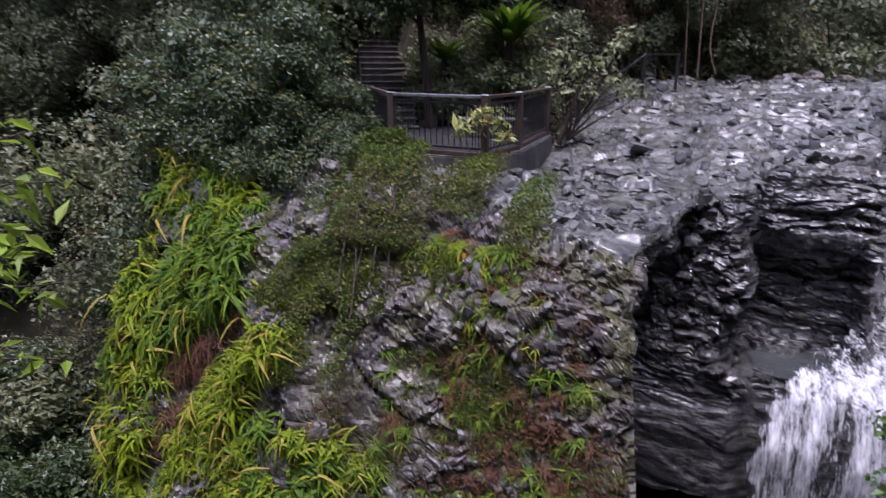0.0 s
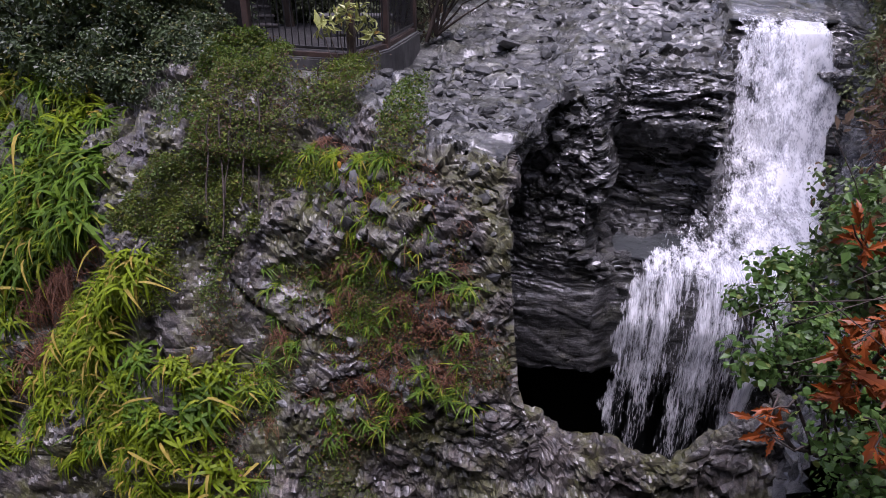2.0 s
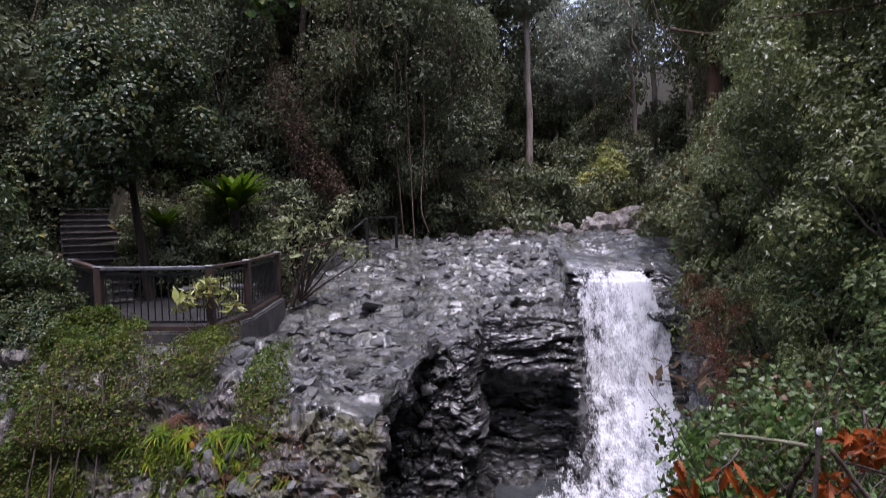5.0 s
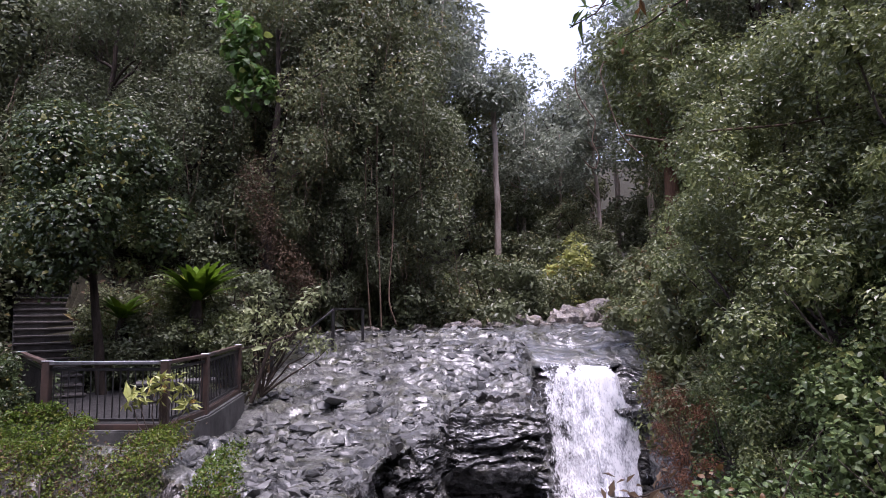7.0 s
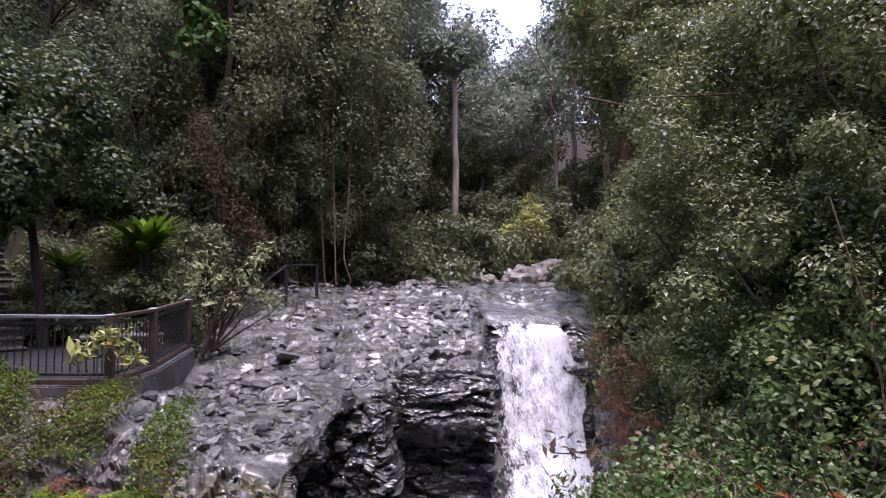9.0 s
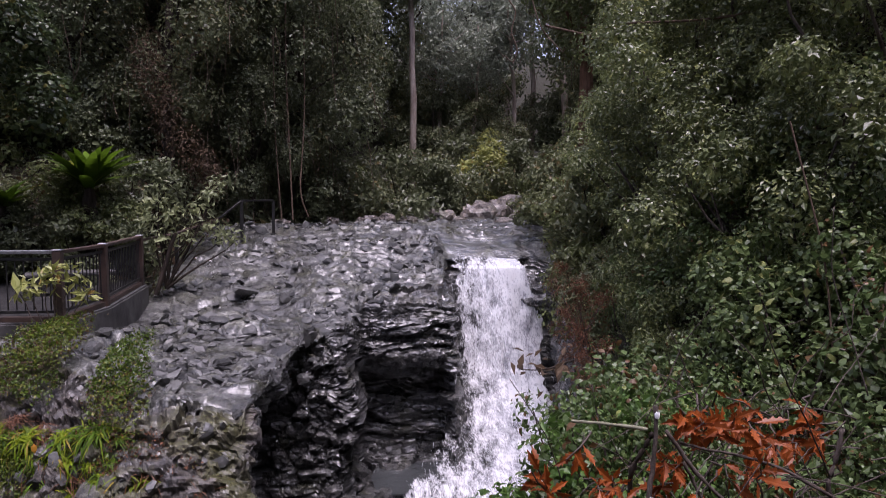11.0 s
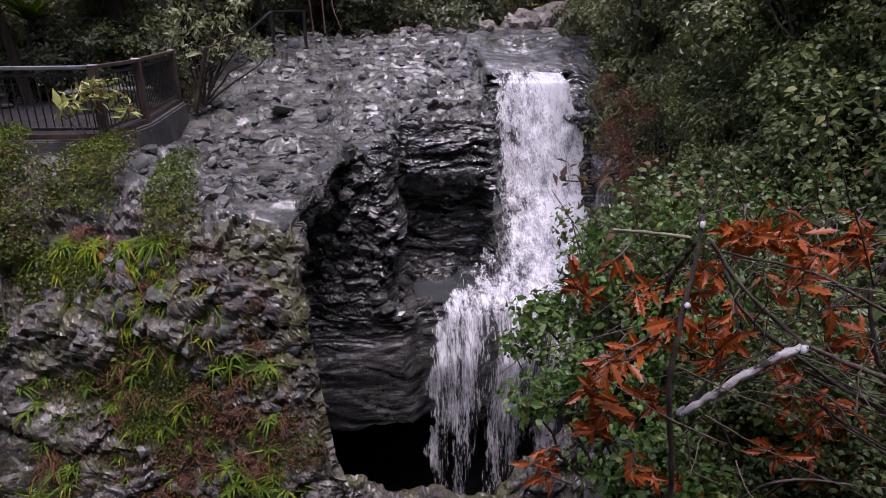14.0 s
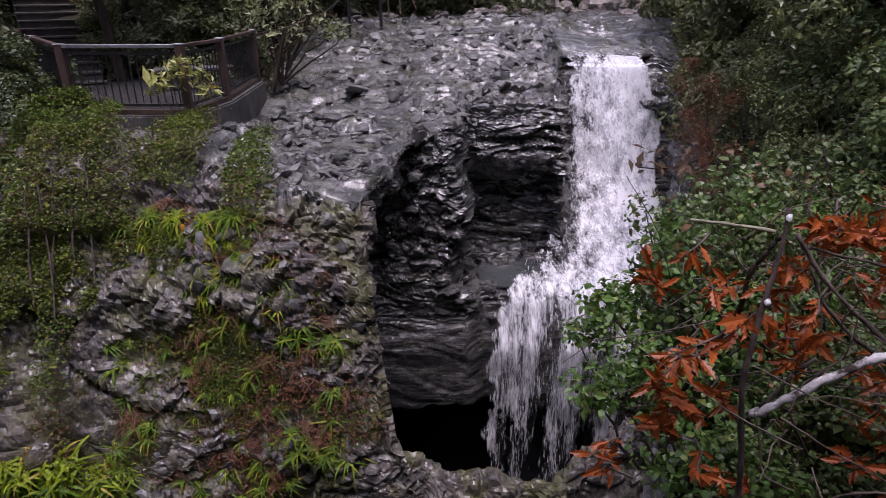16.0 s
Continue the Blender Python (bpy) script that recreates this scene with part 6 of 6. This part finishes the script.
def lobed_leaves(at, axis, face, length):
    """Curled dead leaves with three pairs of pointed lobes and a folded midrib."""
    n = len(at)
    axis = unit(axis)
    side = unit(np.cross(axis, face))
    up = np.cross(side, axis)
    u = np.array([0.0, 0.16, 0.3, 0.36, 0.5, 0.58, 0.7, 0.78, 1.0])
    w = np.array([0.01, 0.03, 0.15, 0.07, 0.17, 0.08, 0.13, 0.06, 0.0])
    L = length[:, None, None]
    curl = rng.uniform(-0.05, 0.45, n)[:, None, None]
    cup = rng.uniform(0.1, 0.8, n)[:, None, None]
    U, W = u[None, :, None], w[None, :, None]
    mid = at[:, None] + axis[:, None] * L * U - up[:, None] * L * curl * U ** 2
    lean = axis[:, None] * L * W * 0.5
    le = mid + lean + side[:, None] * L * W + up[:, None] * L * W * cup
    ri = mid + lean - side[:, None] * L * W + up[:, None] * L * W * cup
    v = np.stack([le, mid, ri], 2).reshape(-1, 3)
    b = (np.arange(n) * 27)[:, None, None] + (np.arange(8) * 3)[None, :, None] + np.array([0, 1])[None, None]
    b = b.reshape(-1, 1)
    return v, np.concatenate([b, b + 1, b + 4, b + 3], 1)


def dead_sprays(n):
    """Fallen branch ends with lobed dead leaves, in loose bunches."""
    for i in range(n):
        x, y, z = DEAD[i % len(DEAD)] + rng.normal(size=3) * [0.05, 0.05, 0.04] + [0.02, 0.1, -0.03]
        tip = np.array([x, y, z])
        root = tip + [rng.uniform(0.0, 0.3), rng.uniform(0.0, 0.3), rng.uniform(-0.22, 0.12)]
        path = bent(root, tip, 5, 0.05)
        k = 9
        t = np.sort(rng.uniform(1.6, 4, k))
        at = np.stack([np.interp(t, range(5), path[:, j]) for j in range(3)], 1)
        axis = unit(tip - root) * 0.6 + rng.normal(size=(k, 3)) * [0.7, 0.4, 0.6] - [0, 0.1, 0.15]
        face = np.tile([-0.1, -0.75, 0.55], (k, 1)) + rng.normal(size=(k, 3)) * 0.5
        lv, lf = lobed_leaves(at, axis, face, 0.088 * np.exp(rng.normal(size=k) * 0.3))
        v, f = tube(path, np.linspace(0.006, 0.003, 5), 5)
        plant("dead_branch", [("twig", raw_mesh("twig", v, f, M_TWIG, True), ""), ("foliage", raw_mesh("foliage", lv, lf, L_ORANGE), "")], "fallen twig with curled dead orange leaves", "dead branch", pose(0, 0, 0), "dead leafy twigs")


dead_sprays(104)


def limb(name, points, r0, r1, mat, label, group="fallen branches", knots=0.09):
    """A crooked branch through points, its girth uneven, both ends closed."""
    p = np.array(points, float)
    m = len(p) * 5
    k = np.linspace(0, len(p) - 1, m)
    q = np.stack([np.interp(k, range(len(p)), p[:, i]) for i in range(3)], 1)
    for _ in range(2):
        q[1:-1] = (q[:-2] + 2 * q[1:-1] + q[2:]) / 4
    q = q + np.cumsum(rng.normal(size=q.shape), 0) * 0.0012 + rng.normal(size=q.shape) * r0 * 0.15
    r = np.linspace(r0, r1, m) * (1 + 0.12 * rng.normal(size=m))
    v, f = tube(q, r, 9, knots)
    c = len(v)
    v = np.concatenate([v, [q[0], q[-1]]])
    tri = np.concatenate([f[:, :3], f[:, [0, 2, 3]], [[(i + 1) % 9, i, c] for i in range(9)], [[c - 9 + i, c - 9 + (i + 1) % 9, c + 1] for i in range(9)]])
    return tagged(new(name, raw_mesh(name, v, tri, mat, True)), label, "branch", group)


limb("branch", [(1.533, 3.4, 1.067), (1.521, 3.38, 0.826), (1.492, 3.36, 0.683), (1.455, 3.34, 0.323), (1.506, 3.36, 0.055), (1.587, 3.4, -0.305), (1.6, 3.45, -0.7)], 0.009, 0.015, M_TWIG, "crooked upright grey-brown branch with pale fungus spots")
limb("branch", [(1.532, 3.42, 0.941), (1.492, 3.44, 0.848), (1.456, 3.47, 0.765), (1.466, 3.5, 0.59), (1.427, 3.55, 0.406), (1.394, 3.6, 0.285), (1.36, 3.7, 0.0)], 0.009, 0.013, M_BARK, "thin dark forked branch among dead leaves")
limb("branch", [(1.563, 3.42, 0.06), (1.634, 3.36, 0.15), (1.759, 3.3, 0.312), (1.884, 3.25, 0.44), (1.961, 3.2, 0.516)], 0.019, 0.018, M_LICHEN_BRANCH, "thick cut branch mottled with white lichen", knots=0.05)
limb("branch", [(1.6, 3.4, 0.11), (1.681, 3.36, 0.322), (1.749, 3.34, 0.418)], 0.01, 0.008, M_TWIG, "short grey side branch with a broken end")
limb("branch", [(1.584, 3.4, 0.954), (1.685, 3.35, 0.802), (1.841, 3.3, 0.642), (2.015, 3.25, 0.497), (2.133, 3.2, 0.45), (2.339, 3.15, 0.371), (2.7, 3.1, 0.22)], 0.008, 0.013, M_TWIG, "long grey fallen branch")
limb("branch", [(1.658, 3.42, 0.89), (1.83, 3.4, 0.844), (1.959, 3.35, 0.829), (2.113, 3.3, 0.769), (2.3, 3.25, 0.653), (2.6, 3.2, 0.5)], 0.006, 0.008, M_TWIG, "long grey fallen branch")
limb("branch", [(1.688, 3.43, 0.795), (1.761, 3.4, 0.637), (1.868, 3.36, 0.515), (1.972, 3.3, 0.439), (2.2, 3.25, 0.28), (2.5, 3.2, 0.1)], 0.007, 0.009, M_TWIG, "long grey fallen branch")
limb("branch", [(1.234, 3.6, 0.947), (1.339, 3.5, 0.972), (1.497, 3.4, 0.973)], 0.006, 0.007, M_PALE_TWIG, "pale green-grey twig across the leaves")
limb("branch", [(2.36, 3.3, 0.95), (2.335, 3.3, 0.827), (2.279, 3.28, 0.723), (2.317, 3.26, 0.573), (2.343, 3.25, 0.461), (2.414, 3.25, 0.337)], 0.009, 0.012, M_TWIG, "crooked grey branch in the tangle")
limb("branch", [(1.89, 3.3, -0.372), (1.946, 3.25, -0.251), (1.996, 3.2, -0.179), (2.176, 3.2, -0.204), (2.327, 3.2, -0.244), (2.6, 3.2, -0.3)], 0.006, 0.005, M_TWIG, "arched thin grey twig in the tangle")
limb("branch", [(1.554, 3.36, 0.115), (1.592, 3.34, -0.027), (1.613, 3.3, -0.176), (1.726, 3.25, -0.214)], 0.006, 0.004, M_TWIG, "arched thin grey twig in the tangle")
for n in range(9):
    z = 0.36 - 0.035 * n + 0.02 * math.sin(5 * n)
    limb("branch", [(2.02 + 0.02 * n, 3.3, z + 0.06), (2.25, 3.24, z - 0.02), (2.55, 3.18, z - 0.14 - 0.01 * n)], 0.004, 0.005, M_TWIG, "straight dry grey stick in a bundle", "dry sticks")
for n in range(110):
    x, y = rng.uniform(1.4, 3.2), rng.uniform(3.0, 4.4)
    z = 0.42 * (x - 1.2) + rng.uniform(-0.2, 0.4)
    d = np.array([rng.normal() * 0.5, rng.normal() * 0.2, rng.normal() * 0.35])
    limb("twig", bent((x, y, z), (x + d[0], y + d[1], z + d[2]), 4, 0.08), 0.0035, 0.002, M_TWIG, "dry thin twig in the tangle", "dry twigs")

# Twig with dark leaves that crosses the fall, leaf sprays at the sides.
plant("twig_spray", leafy_branch(bent((1.65, 4.6, 0.95), (1.2, 4.28, 1.0), 5, 0.03), 0.008, 26, 0.07, L_BROWN, M_BARK, 0.05), "thin twig with dark drooping leaves", "twig", pose(0, 0, 0))
for a, b in (((-5.6, 3.3, 1.0), (-4.05, 3.5, 1.3)), ((-5.6, 3.4, 0.7), (-4.0, 3.5, 0.95)), ((-5.5, 3.4, 0.2), (-4.1, 3.5, 0.6)), ((-5.5, 3.4, -0.1), (-3.85, 3.5, 0.3)), ((-5.5, 3.4, -0.6), (-4.3, 3.5, -0.4)), ((-5.5, 3.4, -0.2), (-4.4, 3.5, 0.5))):
    plant("leafy_branch", leafy_branch(bent(a, b, 5, 0.05), 0.012, 24, 0.18, L_LIME, M_TWIG, 0.07, 0.36), "bright green leafy branch beside the lookout", "branch", pose(0, 0, 0), "leafy branches")

# White fungus on the branch, and its sawn end.
for (x, y, z), r in (((1.531, 3.386, 1.03), 0.014), ((1.492, 3.345, 0.68), 0.013), ((1.958, 3.196, 0.516), 0.02)):
    v, f = tube([(x - 0.002, y, z - r), (x, y, z), (x + 0.002, y, z + r)], [r * 0.6, r * 0.95, r * 0.5], 9, 0.12)
    tagged(new("white_knot", raw_mesh("white_knot", v, f, M_DROP, True)), "white fungus knob on the cut branch", "fungus", "white knobs")

# Lianas, bright vine leaves and brown drapes in the forest behind.
def liana(points, r, label="thin pale liana hanging from the canopy"):
    p = np.array(points, float)
    k = np.linspace(0, len(p) - 1, len(p) * 5)
    q = np.stack([np.interp(k, range(len(p)), p[:, i]) for i in range(3)], 1)
    for _ in range(3):
        q[1:-1] = (q[:-2] + 2 * q[1:-1] + q[2:]) / 4
    v, f = tube(q, np.full(len(q), r), 5)
    tagged(new("liana", raw_mesh("liana", v, f, M_VINE, True)), label, "vine", "lianas")


liana([(5.26, 20, 9.6), (5.23, 20, 8.86), (5.6, 20, 8.2), (5.89, 20, 7.85), (5.69, 20, 7.2), (5.95, 20, 6.7), (5.8, 20, 6.25), (5.5, 20, 6.5)], 0.022)
liana([(5.56, 18, 9.0), (5.42, 18, 8.64), (5.94, 18, 6.83), (6.6, 18, 6.2)], 0.02)
liana([(-1.3, 23.4, 9.0), (-1.33, 23.4, 6.6), (-1.13, 23.0, 1.3)], 0.03)
liana([(-0.7, 23.4, 8.0), (-0.71, 23.4, 4.75), (-0.9, 23.0, 2.2), (-0.6, 23.0, 1.4)], 0.025)
liana([(-1.7, 23.0, 7.5), (-1.69, 23.0, 4.29), (-1.5, 22.9, 1.3)], 0.022)
liana([(9.5, 16.5, 6.5), (7.0, 15.0, 5.7), (4.72, 14.0, 5.71)], 0.03, "long bare branch reaching over the creek")
liana([(6.6, 8.0, 4.6), (5.1, 8.5, 4.3), (4.2, 9.2, 4.4)], 0.018, "long bare branch reaching over the creek")
for a, b, r in (((4.4, 5.2, 3.6), (4.25, 5.0, 0.6), 0.01), ((4.7, 5.4, 3.9), (4.4, 5.0, 1.0), 0.009), ((3.9, 5.6, 2.6), (4.1, 5.2, 0.4), 0.008)):
    liana([a, tuple(np.add(a, b) / 2 + [0.12, 0, 0.0]), b], r, "pale dry stem among the bank shrubs")

cs = np.array([(-5.54, 19.4, 10.9), (-5.0, 19.3, 10.5), (-4.85, 19.3, 10.1), (-5.1, 19.3, 9.3), (-4.7, 19.2, 8.9), (-4.31, 19.2, 8.6), (-5.15, 19.3, 8.3), (-5.4, 19.3, 9.9)])
plant("climbing_vine", [("foliage", raw_mesh("foliage", *blob_leaves(cs, 0.42, 420, 0.26, 0.75, shell=0.8, oval=True), L_BRIGHT), "")], "climbing vine with large bright lime-green leaves", "vine", pose(0, 0, 0))
cs = np.array([(-4.19, 19.2, 3.9), (-3.7, 19.1, 3.3), (-3.35, 19.1, 2.8), (-4.6, 19.2, 5.2), (-4.72, 19.3, 5.9), (-3.1, 19.1, 2.6), (-4.3, 19.2, 4.6)])
plant("withered_vine", [("foliage", raw_mesh("foliage", *blob_leaves(cs, [0.5, 0.4, 0.8], 3000, 0.09, 0.4, 0.2, 0.8, 0.7), L_BROWN), "")], "brown withered vine curtain hanging from a tree", "vine", pose(0, 0, 0))
for a, b in (((3.2, 6.6, 5.6), (1.63, 5.6, 4.35)), ((2.6, 6.3, 5.2), (1.35, 5.4, 4.1)), ((3.0, 6.3, 5.0), (1.95, 6.0, 4.3))):
    plant("leafy_branch", leafy_branch(bent(a, b, 6, 0.06), 0.014, 34, 0.13, L_BANK, M_BARK, 0.07, 0.3), "dark leafy branch hanging in from above", "branch", pose(0, 0, 0), "leafy branches")

# One fallen yellow leaf caught on the cliff.
v, f = leaf_arrays(np.array([[-3.37, 9.05, -1.0]]), np.array([[0.1, -0.2, -1.0]]), np.array([[0.0, -1.0, 0.3]]), 0.12, 0.07, 0.1, 0.1, True)
L_FALLEN = leaf_material("fallen_yellow_leaf", (0.55, 0.25, 0.03), (0.6, 0.28, 0.04), 0.5)
tagged(new("fallen_leaf", raw_mesh("fallen_leaf", v, f, L_FALLEN)), "single orange-yellow fallen leaf on the cliff", "leaf")
